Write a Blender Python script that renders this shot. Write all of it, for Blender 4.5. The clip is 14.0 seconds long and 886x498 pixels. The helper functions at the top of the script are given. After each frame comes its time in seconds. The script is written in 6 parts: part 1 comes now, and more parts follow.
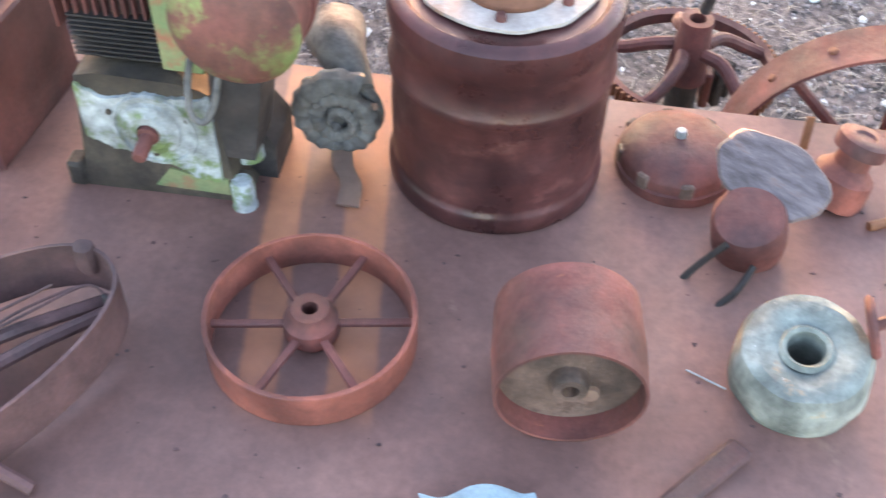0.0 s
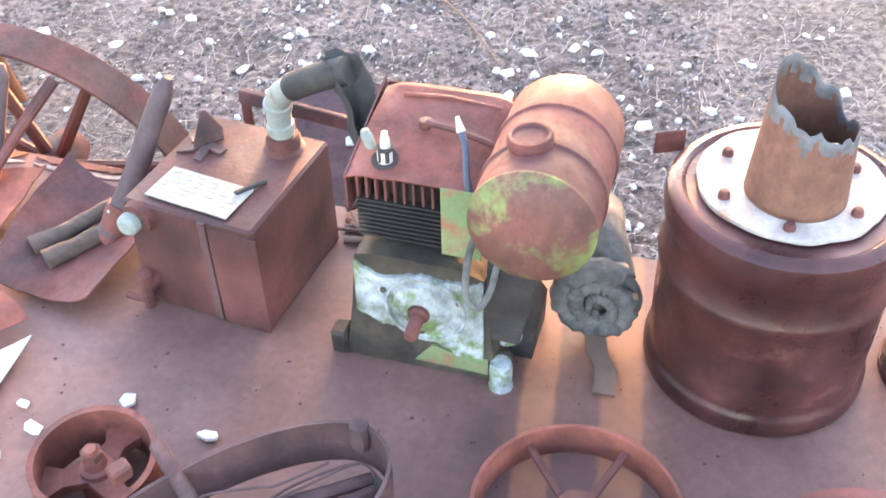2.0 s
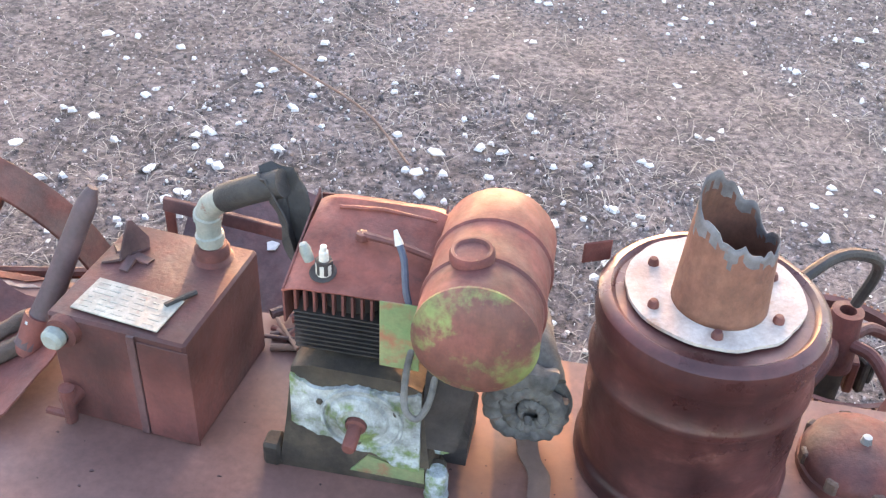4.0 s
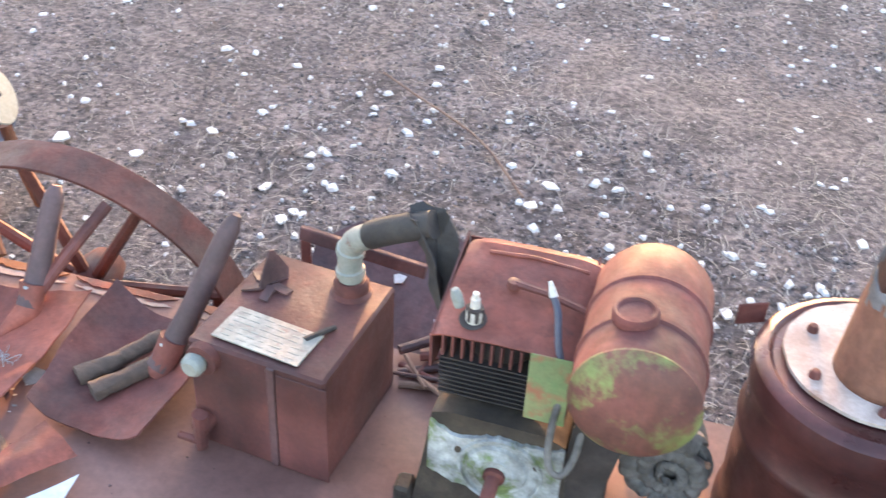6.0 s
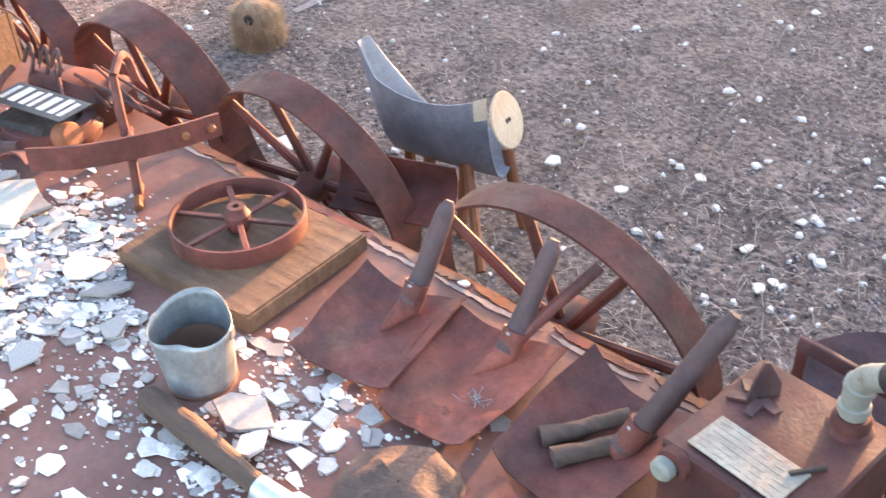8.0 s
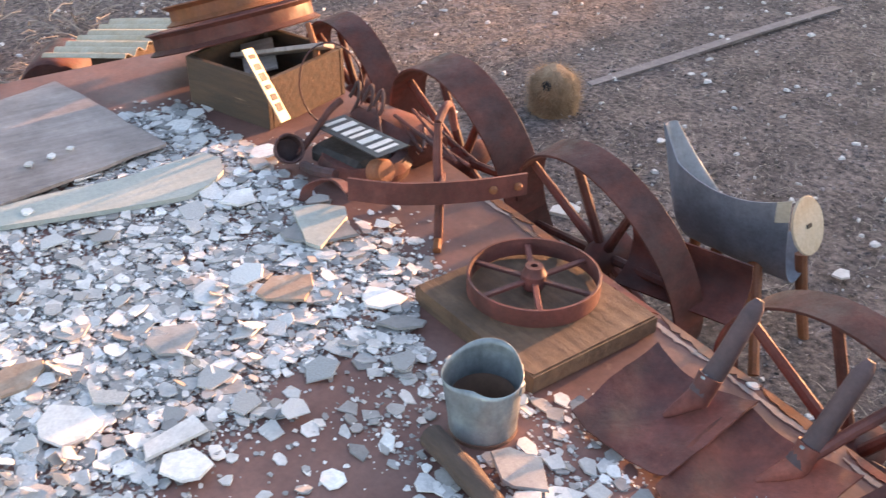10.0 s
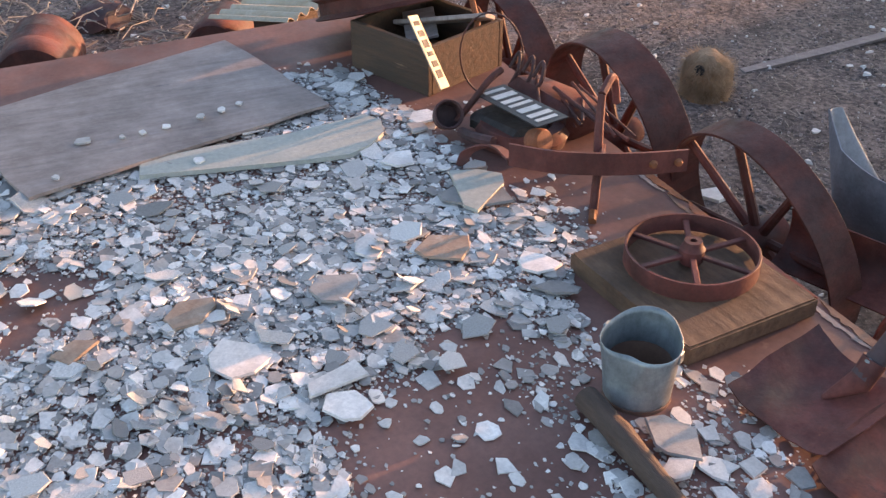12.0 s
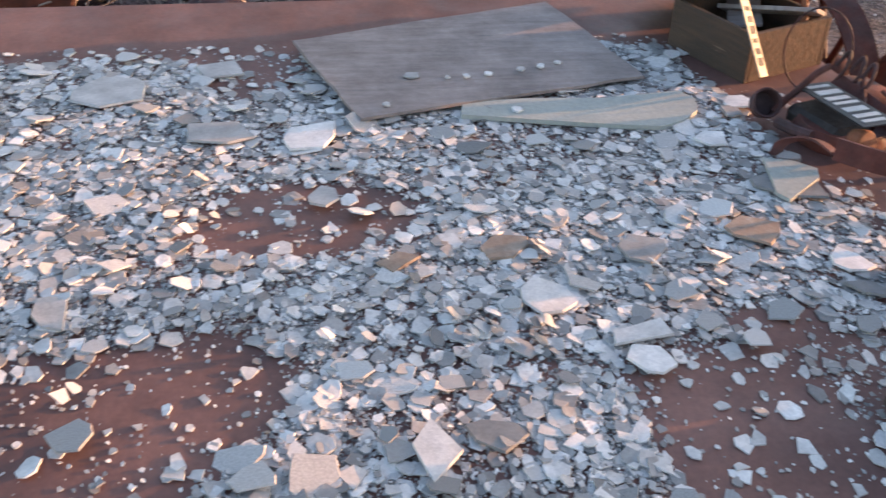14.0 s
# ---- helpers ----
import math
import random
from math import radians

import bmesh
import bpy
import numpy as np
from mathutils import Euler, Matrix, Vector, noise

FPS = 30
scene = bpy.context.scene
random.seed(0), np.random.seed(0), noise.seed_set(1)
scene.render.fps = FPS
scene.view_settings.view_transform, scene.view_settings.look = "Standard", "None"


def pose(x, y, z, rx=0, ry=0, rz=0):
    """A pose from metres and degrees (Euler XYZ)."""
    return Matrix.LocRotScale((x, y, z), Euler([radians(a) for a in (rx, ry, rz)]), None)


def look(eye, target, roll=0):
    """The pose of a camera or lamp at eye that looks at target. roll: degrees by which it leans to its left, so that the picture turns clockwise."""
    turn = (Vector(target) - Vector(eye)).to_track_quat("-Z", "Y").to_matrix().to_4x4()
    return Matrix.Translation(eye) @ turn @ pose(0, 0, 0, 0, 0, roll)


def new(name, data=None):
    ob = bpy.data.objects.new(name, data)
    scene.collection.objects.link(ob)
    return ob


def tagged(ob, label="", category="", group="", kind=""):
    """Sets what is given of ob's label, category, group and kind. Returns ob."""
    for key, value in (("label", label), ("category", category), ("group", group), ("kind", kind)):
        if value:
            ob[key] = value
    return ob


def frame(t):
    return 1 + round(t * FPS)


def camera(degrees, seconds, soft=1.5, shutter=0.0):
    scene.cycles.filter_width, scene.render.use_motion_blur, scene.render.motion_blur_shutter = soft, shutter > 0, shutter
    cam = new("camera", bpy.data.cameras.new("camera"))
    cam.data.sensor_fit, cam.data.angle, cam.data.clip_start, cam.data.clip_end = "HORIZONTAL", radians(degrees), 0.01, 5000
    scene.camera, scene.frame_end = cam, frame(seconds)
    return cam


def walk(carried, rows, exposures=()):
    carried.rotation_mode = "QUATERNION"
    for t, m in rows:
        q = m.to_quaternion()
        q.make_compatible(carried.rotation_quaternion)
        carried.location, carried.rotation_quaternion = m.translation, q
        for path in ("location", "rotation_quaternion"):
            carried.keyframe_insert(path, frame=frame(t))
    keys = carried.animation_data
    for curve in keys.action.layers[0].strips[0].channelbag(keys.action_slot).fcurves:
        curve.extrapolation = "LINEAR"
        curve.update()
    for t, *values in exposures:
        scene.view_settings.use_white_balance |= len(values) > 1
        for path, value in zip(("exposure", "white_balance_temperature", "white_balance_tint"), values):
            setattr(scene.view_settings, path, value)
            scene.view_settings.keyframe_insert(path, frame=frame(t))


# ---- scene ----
cam = camera(45.42, 14.0, 1.3, 0.35)
PATH = [
    (0, (0.331, -1.523, 1.672), (0.243, -0.855, 0.933), 1.6),
    (0.5, (0.262, -1.506, 1.689), (0.079, -0.860, 0.948), -0.6),
    (1, (0.190, -1.503, 1.713), (-0.060, -0.871, 0.980), -3.1),
    (1.5, (0.140, -1.512, 1.723), (-0.111, -0.837, 1.030), -2.6),
    (2, (0.121, -1.501, 1.755), (-0.107, -0.783, 1.097), -1.7),
    (2.5, (0.105, -1.498, 1.778), (-0.090, -0.745, 1.149), 0.1),
    (3, (0.086, -1.493, 1.786), (-0.086, -0.719, 1.177), 0.4),
    (3.2, (0.080, -1.496, 1.797), (-0.080, -0.716, 1.192), 0.7),
    (5.3, (-0.033, -1.520, 1.803), (-0.157, -0.719, 1.217), 3.6),
    (5.5, (-0.043, -1.516, 1.807), (-0.186, -0.718, 1.223), 3.4),
    (6, (-0.089, -1.485, 1.811), (-0.293, -0.700, 1.226), 3.2),
    (6.5, (-0.147, -1.440, 1.822), (-0.453, -0.694, 1.230), 1.9),
    (7, (-0.191, -1.410, 1.854), (-0.616, -0.734, 1.253), -1.0),
    (7.5, (-0.206, -1.378, 1.860), (-0.710, -0.756, 1.261), -1.9),
    (8, (-0.259, -1.387, 1.870), (-0.816, -0.797, 1.286), -2.5),
    (8.5, (-0.284, -1.397, 1.897), (-0.885, -0.830, 1.334), -2.7),
    (9, (-0.312, -1.407, 1.890), (-0.964, -0.869, 1.355), -2.2),
    (9.2, (-0.353, -1.437, 1.889), (-1.017, -0.908, 1.361), -1.2),
    (11.3, (-0.363, -1.594, 1.861), (-1.129, -1.232, 1.330), -1.5),
    (11.5, (-0.364, -1.613, 1.847), (-1.127, -1.243, 1.316), -0.9),
    (12, (-0.354, -1.646, 1.861), (-1.117, -1.287, 1.324), -0.1),
    (12.5, (-0.338, -1.697, 1.845), (-1.109, -1.354, 1.308), 0.8),
    (13, (-0.324, -1.766, 1.842), (-1.103, -1.452, 1.299), 2.3),
    (13.5, (-0.327, -1.842, 1.833), (-1.125, -1.591, 1.285), 3.4),
    (14, (-0.319, -1.907, 1.825), (-1.137, -1.737, 1.276), 2.8),
]
walk(cam, [(t, look(eye, target, roll)) for t, eye, target, roll in PATH],
     [(0.0, 4.05, 6350, 23), (0.5, 4.2, 6300, 23), (1.5, 4.36, 6250, 23), (2.0, 4.4, 6250, 23), (2.6, 4.15, 6250, 23), (3.2, 3.98, 6250, 24), (5.3, 3.86, 6250, 24), (6.5, 3.78, 6300, 24), (7.5, 3.68, 6300, 24), (9.2, 3.14, 6350, 24), (11.3, 2.24, 6000, 22), (12.5, 2.12, 5900, 22), (14.0, 2.0, 5850, 20)])

# ---- light: low evening sun behind the deck, pale clear sky ----
SUN_EL, SUN_AZ = radians(5.5), radians(-7)
world = bpy.data.worlds.new("evening_sky")
scene.world = world
world.use_nodes = True
wn = world.node_tree.nodes
sky = wn.new("ShaderNodeTexSky")
sky.sky_type, sky.sun_disc = "NISHITA", False
sky.sun_elevation, sky.sun_rotation = SUN_EL, SUN_AZ
sky.air_density, sky.dust_density = 1.0, 2.0
world.node_tree.links.new(sky.outputs[0], wn["Background"].inputs[0])
wn["Background"].inputs[1].default_value = 0.15
lamp = bpy.data.lights.new("sun", "SUN")
lamp.energy, lamp.angle, lamp.color = 3.0, radians(0.6), (1.0, 0.50, 0.20)
sun = new("sun", lamp)
sun.matrix_world = look((-0.12 * 20, 0.99 * 20, math.tan(SUN_EL) * 20), (0, 0, 0))

T = 0.444  # height of the deck


# ---- materials ----
def material(name, base, other, rough=0.8, metal=0.0, scale=9.0, fine=90.0, bump=0.25, spots=None, spot_at=0.62, spot_scale=14.0, vary=0.0, detail=6.0, stretch=(1, 1, 1), coat=0.0, patch=0.0, patch_scale=1.3, spot_soft=0.05, hard=(0.36, 0.66)):
    """Two-scale mottled surface: base and other colour mixed by broad noise, fine grain over it, optional patches of a third colour."""
    m = bpy.data.materials.new(name)
    m.use_nodes = True
    nt = m.node_tree
    n, l = nt.nodes, nt.links
    b = n["Principled BSDF"]
    tc = n.new("ShaderNodeTexCoord")
    mp = n.new("ShaderNodeMapping")
    mp.inputs["Scale"].default_value = stretch
    l.new(tc.outputs["Object"], mp.inputs[0])
    co = mp.outputs[0]
    if vary:
        oi = n.new("ShaderNodeObjectInfo")
        ad = n.new("ShaderNodeVectorMath")
        ad.operation = "MULTIPLY_ADD"
        ad.inputs[1].default_value = (37, 53, 71)
        l.new(oi.outputs["Random"], ad.inputs[0])
        l.new(co, ad.inputs[2])
        co = ad.outputs[0]

    def tex(sc, det, rgh=0.6):
        t = n.new("ShaderNodeTexNoise")
        t.inputs["Scale"].default_value, t.inputs["Detail"].default_value, t.inputs["Roughness"].default_value = sc, det, rgh
        l.new(co, t.inputs["Vector"])
        return t.outputs["Fac"]

    def ramp(src, a, c, ca=(0, 0, 0), cb=(1, 1, 1)):
        r = n.new("ShaderNodeValToRGB")
        r.color_ramp.elements[0].position, r.color_ramp.elements[1].position = a, c
        r.color_ramp.elements[0].color, r.color_ramp.elements[1].color = (*ca, 1), (*cb, 1)
        l.new(src, r.inputs[0])
        return r.outputs[0]

    def mix(f, a, c, mode="MIX"):
        x = n.new("ShaderNodeMix")
        x.data_type, x.blend_type = "RGBA", mode
        for s, v in ((x.inputs[0], f), (x.inputs[6], a), (x.inputs[7], c)):
            if hasattr(v, "is_output"):
                l.new(v, s)
            elif isinstance(v, tuple):
                s.default_value = (*v[:3], 1)
            else:
                s.default_value = v
        return x.outputs[2]

    broad, grain = tex(scale, detail), tex(fine, 5.0, 0.7)
    col = mix(ramp(broad, *hard), base, other)
    col = mix(0.55, col, ramp(grain, 0.25, 0.75, (0.45, 0.45, 0.45), (1.0, 1.0, 1.0)), "MULTIPLY")
    if patch:
        col = mix(patch, col, ramp(tex(patch_scale, 4.0), 0.35, 0.68, (0.45, 0.43, 0.42), (1.25, 1.2, 1.15)), "MULTIPLY")
    if spots:
        col = mix(ramp(tex(spot_scale, 8.0, 0.65), spot_at, spot_at + spot_soft), col, spots)
    if vary:
        v = n.new("ShaderNodeHueSaturation")
        mr = n.new("ShaderNodeMapRange")
        mr.inputs[3].default_value, mr.inputs[4].default_value = 1 - vary, 1 + vary
        l.new(oi.outputs["Random"], mr.inputs[0])
        l.new(mr.outputs[0], v.inputs["Value"])
        l.new(col, v.inputs["Color"])
        col = v.outputs[0]
    l.new(col, b.inputs["Base Color"])
    rr = n.new("ShaderNodeMapRange")
    rr.inputs[3].default_value, rr.inputs[4].default_value = max(rough - 0.15, 0.05), min(rough + 0.15, 1)
    l.new(broad, rr.inputs[0])
    l.new(rr.outputs[0], b.inputs["Roughness"])
    b.inputs["Metallic"].default_value = metal
    b.inputs["Coat Weight"].default_value = coat
    bp = n.new("ShaderNodeBump")
    bp.inputs["Strength"].default_value, bp.inputs["Distance"].default_value = bump, 0.004
    l.new(grain, bp.inputs["Height"])
    bq = n.new("ShaderNodeBump")
    bq.inputs["Strength"].default_value, bq.inputs["Distance"].default_value = bump, 0.01
    l.new(broad, bq.inputs["Height"])
    l.new(bp.outputs[0], bq.inputs["Normal"])
    l.new(bq.outputs[0], b.inputs["Normal"])
    return m


M = {}
M["deck"] = material("rusted_deck_sheet", (0.192, 0.089, 0.071), (0.265, 0.128, 0.098), 0.62, 0.0, 2.2, 60, 0.08, (0.24, 0.125, 0.09), 0.66, 5.0, patch=0.35, patch_scale=3.0)
def deck_stripes(m):
    """Two slanting orange stripes across the sheet, and pale scuffs along it."""
    nt = m.node_tree
    n, l = nt.nodes, nt.links
    b = n["Principled BSDF"]
    tc = n.new("ShaderNodeTexCoord")
    sep = n.new("ShaderNodeSeparateXYZ")
    nz = n.new("ShaderNodeTexNoise")
    nz.inputs["Scale"].default_value, nz.inputs["Detail"].default_value = 24, 6
    l.new(tc.outputs["Object"], sep.inputs[0])
    l.new(tc.outputs["Object"], nz.inputs["Vector"])

    def calc(op, a, c, d=None):
        x = n.new("ShaderNodeMath")
        x.operation = op
        for k, v in enumerate((a, c, d)):
            if hasattr(v, "is_output"):
                l.new(v, x.inputs[k])
            elif v is not None:
                x.inputs[k].default_value = v
        return x.outputs[0]

    def band(src, mid, half, soft):
        d = calc("ABSOLUTE", calc("SUBTRACT", src, mid), 0)
        r = n.new("ShaderNodeMapRange")
        r.interpolation_type = "SMOOTHSTEP"
        r.inputs[1].default_value, r.inputs[2].default_value = half - soft, half + soft
        r.inputs[3].default_value, r.inputs[4].default_value = 1, 0
        l.new(d, r.inputs[0])
        return r.outputs[0]

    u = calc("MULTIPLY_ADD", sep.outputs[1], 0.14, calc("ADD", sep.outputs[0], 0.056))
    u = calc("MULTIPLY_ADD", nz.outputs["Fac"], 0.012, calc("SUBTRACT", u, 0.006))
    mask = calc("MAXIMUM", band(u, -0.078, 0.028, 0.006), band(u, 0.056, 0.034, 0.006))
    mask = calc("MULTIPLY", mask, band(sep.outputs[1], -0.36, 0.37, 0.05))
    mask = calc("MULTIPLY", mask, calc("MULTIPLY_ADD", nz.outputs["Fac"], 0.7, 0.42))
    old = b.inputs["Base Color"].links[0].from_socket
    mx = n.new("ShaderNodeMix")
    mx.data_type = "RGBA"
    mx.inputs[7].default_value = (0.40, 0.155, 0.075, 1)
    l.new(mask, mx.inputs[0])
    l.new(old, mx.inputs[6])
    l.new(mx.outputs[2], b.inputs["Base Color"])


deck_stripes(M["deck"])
M["rust"] = material("brown_rust", (0.105, 0.043, 0.037), (0.165, 0.065, 0.052), 0.85, 0.0, 9, 110, 0.3, (0.26, 0.11, 0.06), 0.68, 12, patch=0.4, patch_scale=7)
M["rust_red"] = material("red_rust", (0.175, 0.064, 0.047), (0.25, 0.094, 0.065), 0.85, 0.0, 8, 120, 0.25, (0.12, 0.047, 0.035), 0.62, 15, patch=0.4, patch_scale=8)
M["rust_wheel"] = material("old_wheel_rust", (0.082, 0.034, 0.026), (0.135, 0.052, 0.038), 0.8, 0.0, 9, 110, 0.3, (0.13, 0.056, 0.036), 0.66, 12, patch=0.4, patch_scale=6)
M["rust_dark"] = material("dark_purple_rust", (0.095, 0.053, 0.05), (0.145, 0.077, 0.068), 0.8, 0.0, 10, 120, 0.3, (0.13, 0.06, 0.043), 0.7, 18)
M["rust_orange"] = material("orange_rust", (0.36, 0.13, 0.045), (0.25, 0.09, 0.045), 0.9, 0.0, 10, 130, 0.35, (0.15, 0.06, 0.04), 0.64, 16)
M["drum"] = material("scorched_drum_steel", (0.052, 0.026, 0.026), (0.135, 0.056, 0.046), 0.33, 0.2, 6, 70, 0.16, (0.21, 0.11, 0.085), 0.60, 7, spot_soft=0.14, patch=0.3, patch_scale=14, hard=(0.3, 0.72), stretch=(1, 1, 1.6))
M["flue_tip"] = material("burnt_grey_steel", (0.10, 0.09, 0.09), (0.22, 0.20, 0.20), 0.7, 0.3, 16, 100, 0.3, (0.2, 0.09, 0.05), 0.62, 14, spot_soft=0.1)
M["flue"] = material("flaky_flue_steel", (0.20, 0.08, 0.05), (0.28, 0.125, 0.075), 0.8, 0.0, 9, 90, 0.2, (0.13, 0.06, 0.045), 0.62, 11, spot_soft=0.12)
M["pale_ring"] = material("bleached_ring", (0.44, 0.35, 0.30), (0.60, 0.53, 0.48), 0.85, 0.0, 14, 120, 0.25, (0.30, 0.16, 0.10), 0.61, 16, spot_soft=0.12, patch=0.4, patch_scale=20)
M["tank"] = material("red_rusted_tank_paint", (0.155, 0.054, 0.045), (0.23, 0.083, 0.065), 0.72, 0.0, 8, 100, 0.12, (0.33, 0.30, 0.11), 0.66, 9, patch=0.45, patch_scale=11, spot_soft=0.1)
M["tank_end"] = material("green_flaked_tank_end", (0.19, 0.065, 0.05), (0.25, 0.10, 0.065), 0.72, 0.0, 9, 100, 0.12, (0.20, 0.23, 0.07), 0.52, 15, patch=0.5, patch_scale=17, spot_soft=0.13)
M["crankcase"] = material("oily_green_casting", (0.062, 0.047, 0.036), (0.105, 0.078, 0.052), 0.65, 0.1, 10, 90, 0.3, (0.15, 0.20, 0.08), 0.66, 14)
M["cover"] = material("white_oxidised_cover", (0.60, 0.64, 0.64), (0.34, 0.36, 0.33), 0.8, 0.0, 26, 150, 0.7, (0.17, 0.23, 0.08), 0.51, 13, patch=0.5, patch_scale=28, spot_soft=0.08)
M["iron_black"] = material("black_oily_iron", (0.035, 0.03, 0.028), (0.07, 0.055, 0.05), 0.6, 0.2, 14, 110, 0.3)
M["green"] = material("faded_green_paint", (0.15, 0.25, 0.10), (0.24, 0.24, 0.11), 0.75, 0.0, 12, 100, 0.15, (0.27, 0.11, 0.06), 0.53, 18, spot_soft=0.12)
M["horn"] = material("grey_crusted_horn", (0.19, 0.175, 0.16), (0.085, 0.078, 0.072), 0.85, 0.2, 24, 120, 0.4, (0.24, 0.22, 0.2), 0.64, 22)
M["strap"] = material("tan_rust_strap", (0.27, 0.16, 0.11), (0.2, 0.12, 0.09), 0.8, 0.1, 15, 120, 0.25)
M["plate"] = material("worn_metal_label", (0.42, 0.40, 0.33), (0.29, 0.27, 0.23), 0.6, 0.15, 24, 150, 0.15, (0.25, 0.17, 0.13), 0.58, 30, spot_soft=0.1)
M["pipe"] = material("grey_green_pipe", (0.26, 0.28, 0.25), (0.34, 0.33, 0.28), 0.7, 0.2, 18, 120, 0.2, (0.2, 0.13, 0.1), 0.66, 20)
M["hose"] = material("perished_black_hose", (0.022, 0.019, 0.018), (0.06, 0.05, 0.043), 0.75, 0.0, 16, 100, 0.4)
M["zinc"] = material("weathered_zinc", (0.36, 0.40, 0.42), (0.47, 0.51, 0.52), 0.5, 0.55, 7, 90, 0.1, (0.30, 0.28, 0.26), 0.68, 9)
M["zinc_white"] = material("bright_zinc_blade", (0.70, 0.73, 0.74), (0.58, 0.62, 0.64), 0.4, 0.5, 6, 80, 0.1)
M["seat"] = material("grey_seat_steel", (0.25, 0.28, 0.33), (0.33, 0.35, 0.39), 0.6, 0.35, 5, 90, 0.1, (0.24, 0.21, 0.2), 0.66, 8)
M["cream"] = material("yellowed_rubbed_paint", (0.58, 0.50, 0.38), (0.50, 0.40, 0.27), 0.8, 0.0, 12, 90, 0.2, (0.4, 0.24, 0.12), 0.66, 12)
M["wood"] = material("grey_weathered_wood", (0.145, 0.085, 0.052), (0.225, 0.135, 0.08), 0.85, 0.0, 5, 60, 0.4, (0.17, 0.12, 0.09), 0.68, 7, stretch=(1, 9, 9))
M["wood_dark"] = material("dark_old_stick", (0.085, 0.057, 0.044), (0.135, 0.09, 0.067), 0.9, 0.0, 12, 90, 0.5, stretch=(1, 6, 6))
M["crate"] = material("mossy_crate_board", (0.072, 0.048, 0.033), (0.125, 0.077, 0.048), 0.85, 0.0, 6, 70, 0.4, (0.22, 0.15, 0.09), 0.66, 8, stretch=(1, 8, 8))
# tan spots: mixed stone tone, strengthened to carry low sun on some pieces
M["slate"] = material("grey_slate", (0.50, 0.465, 0.435), (0.72, 0.68, 0.64), 0.6, 0.0, 14, 120, 0.2, (0.52, 0.38, 0.25), 0.66, 7, vary=0.58)
M["board"] = material("weathered_flat_sheet", (0.36, 0.285, 0.255), (0.46, 0.375, 0.335), 0.85, 0.0, 4, 60, 0.25, (0.25, 0.21, 0.20), 0.60, 5, stretch=(9, 1, 1), spot_soft=0.1)
M["board_pale"] = material("pale_fibre_offcut", (0.44, 0.45, 0.40), (0.52, 0.52, 0.46), 0.85, 0.0, 6, 70, 0.25, (0.34, 0.33, 0.3), 0.64, 7)
M["cloth"] = material("faded_blue_cloth", (0.25, 0.34, 0.38), (0.33, 0.40, 0.42), 0.95, 0.0, 14, 160, 0.4)
# tan spots paint in the golden sunlit patches of the ring
M["ring"] = material("grey_green_bearing", (0.26, 0.29, 0.255), (0.40, 0.42, 0.37), 0.6, 0.1, 12, 90, 0.4, (0.42, 0.27, 0.15), 0.62, 16, patch=0.5, patch_scale=9, spot_soft=0.08)
M["blue"] = material("blue_lead", (0.06, 0.07, 0.10), (0.10, 0.10, 0.12), 0.6, 0, 20, 120, 0.1)
M["white_bar"] = material("chipped_white_enamel", (0.72, 0.71, 0.68), (0.6, 0.58, 0.55), 0.6, 0.0, 18, 120, 0.1, (0.3, 0.2, 0.15), 0.7, 24)
M["black_bar"] = material("black_enamel", (0.02, 0.02, 0.022), (0.04, 0.036, 0.036), 0.5, 0.0, 18, 120, 0.1)
M["ivory"] = material("ivory_enamel", (0.68, 0.62, 0.46), (0.6, 0.5, 0.34), 0.6, 0.0, 18, 120, 0.1, (0.3, 0.2, 0.12), 0.7, 20)
M["plank"] = material("peeling_white_plank", (0.80, 0.77, 0.70), (0.70, 0.66, 0.58), 0.7, 0.0, 12, 100, 0.2, (0.5, 0.36, 0.22), 0.68, 14, stretch=(1, 5, 5))
M["box_rust"] = material("dull_maroon_rust", (0.085, 0.036, 0.033), (0.14, 0.056, 0.047), 0.8, 0.0, 7, 110, 0.25, (0.19, 0.085, 0.06), 0.68, 10, patch=0.5, patch_scale=5, spot_soft=0.12)
M["lid_steel"] = material("scratched_dull_steel", (0.09, 0.065, 0.062), (0.22, 0.17, 0.165), 0.5, 0.3, 20, 120, 0.3, (0.17, 0.09, 0.06), 0.58, 16, spot_soft=0.12, stretch=(1, 2.5, 1))
M["handle_rust"] = material("dull_purple_tube_rust", (0.085, 0.052, 0.054), (0.125, 0.075, 0.075), 0.7, 0.0, 12, 120, 0.3, (0.15, 0.075, 0.06), 0.68, 20, patch=0.4, patch_scale=12)
M["old_brown"] = material("earthy_brown_rust", (0.13, 0.08, 0.06), (0.20, 0.125, 0.095), 0.92, 0.0, 14, 120, 0.5, (0.10, 0.055, 0.04), 0.6, 18, patch=0.5, patch_scale=20)
# warm tan puts the low sun's light into a few slabs' colour
M["tan_slate"] = material("sun_tinted_slate", (0.34, 0.23, 0.16), (0.44, 0.34, 0.26), 0.7, 0.0, 14, 120, 0.2, (0.42, 0.38, 0.34), 0.62, 9)
M["porcelain"] = material("dirty_porcelain", (0.7, 0.66, 0.58), (0.55, 0.5, 0.42), 0.4, 0.0, 25, 120, 0.1)
M["ground"] = material("dry_stony_earth", (0.05, 0.037, 0.034), (0.315, 0.248, 0.228), 0.95, 0.0, 40, 170, 1.0, (0.50, 0.43, 0.39), 0.62, 60, patch=0.85, patch_scale=4.5, hard=(0.36, 0.66), detail=9.0)
M["stone"] = material("pale_quartz_stone", (0.66, 0.63, 0.60), (0.78, 0.75, 0.72), 0.8, 0.0, 30, 150, 0.3)
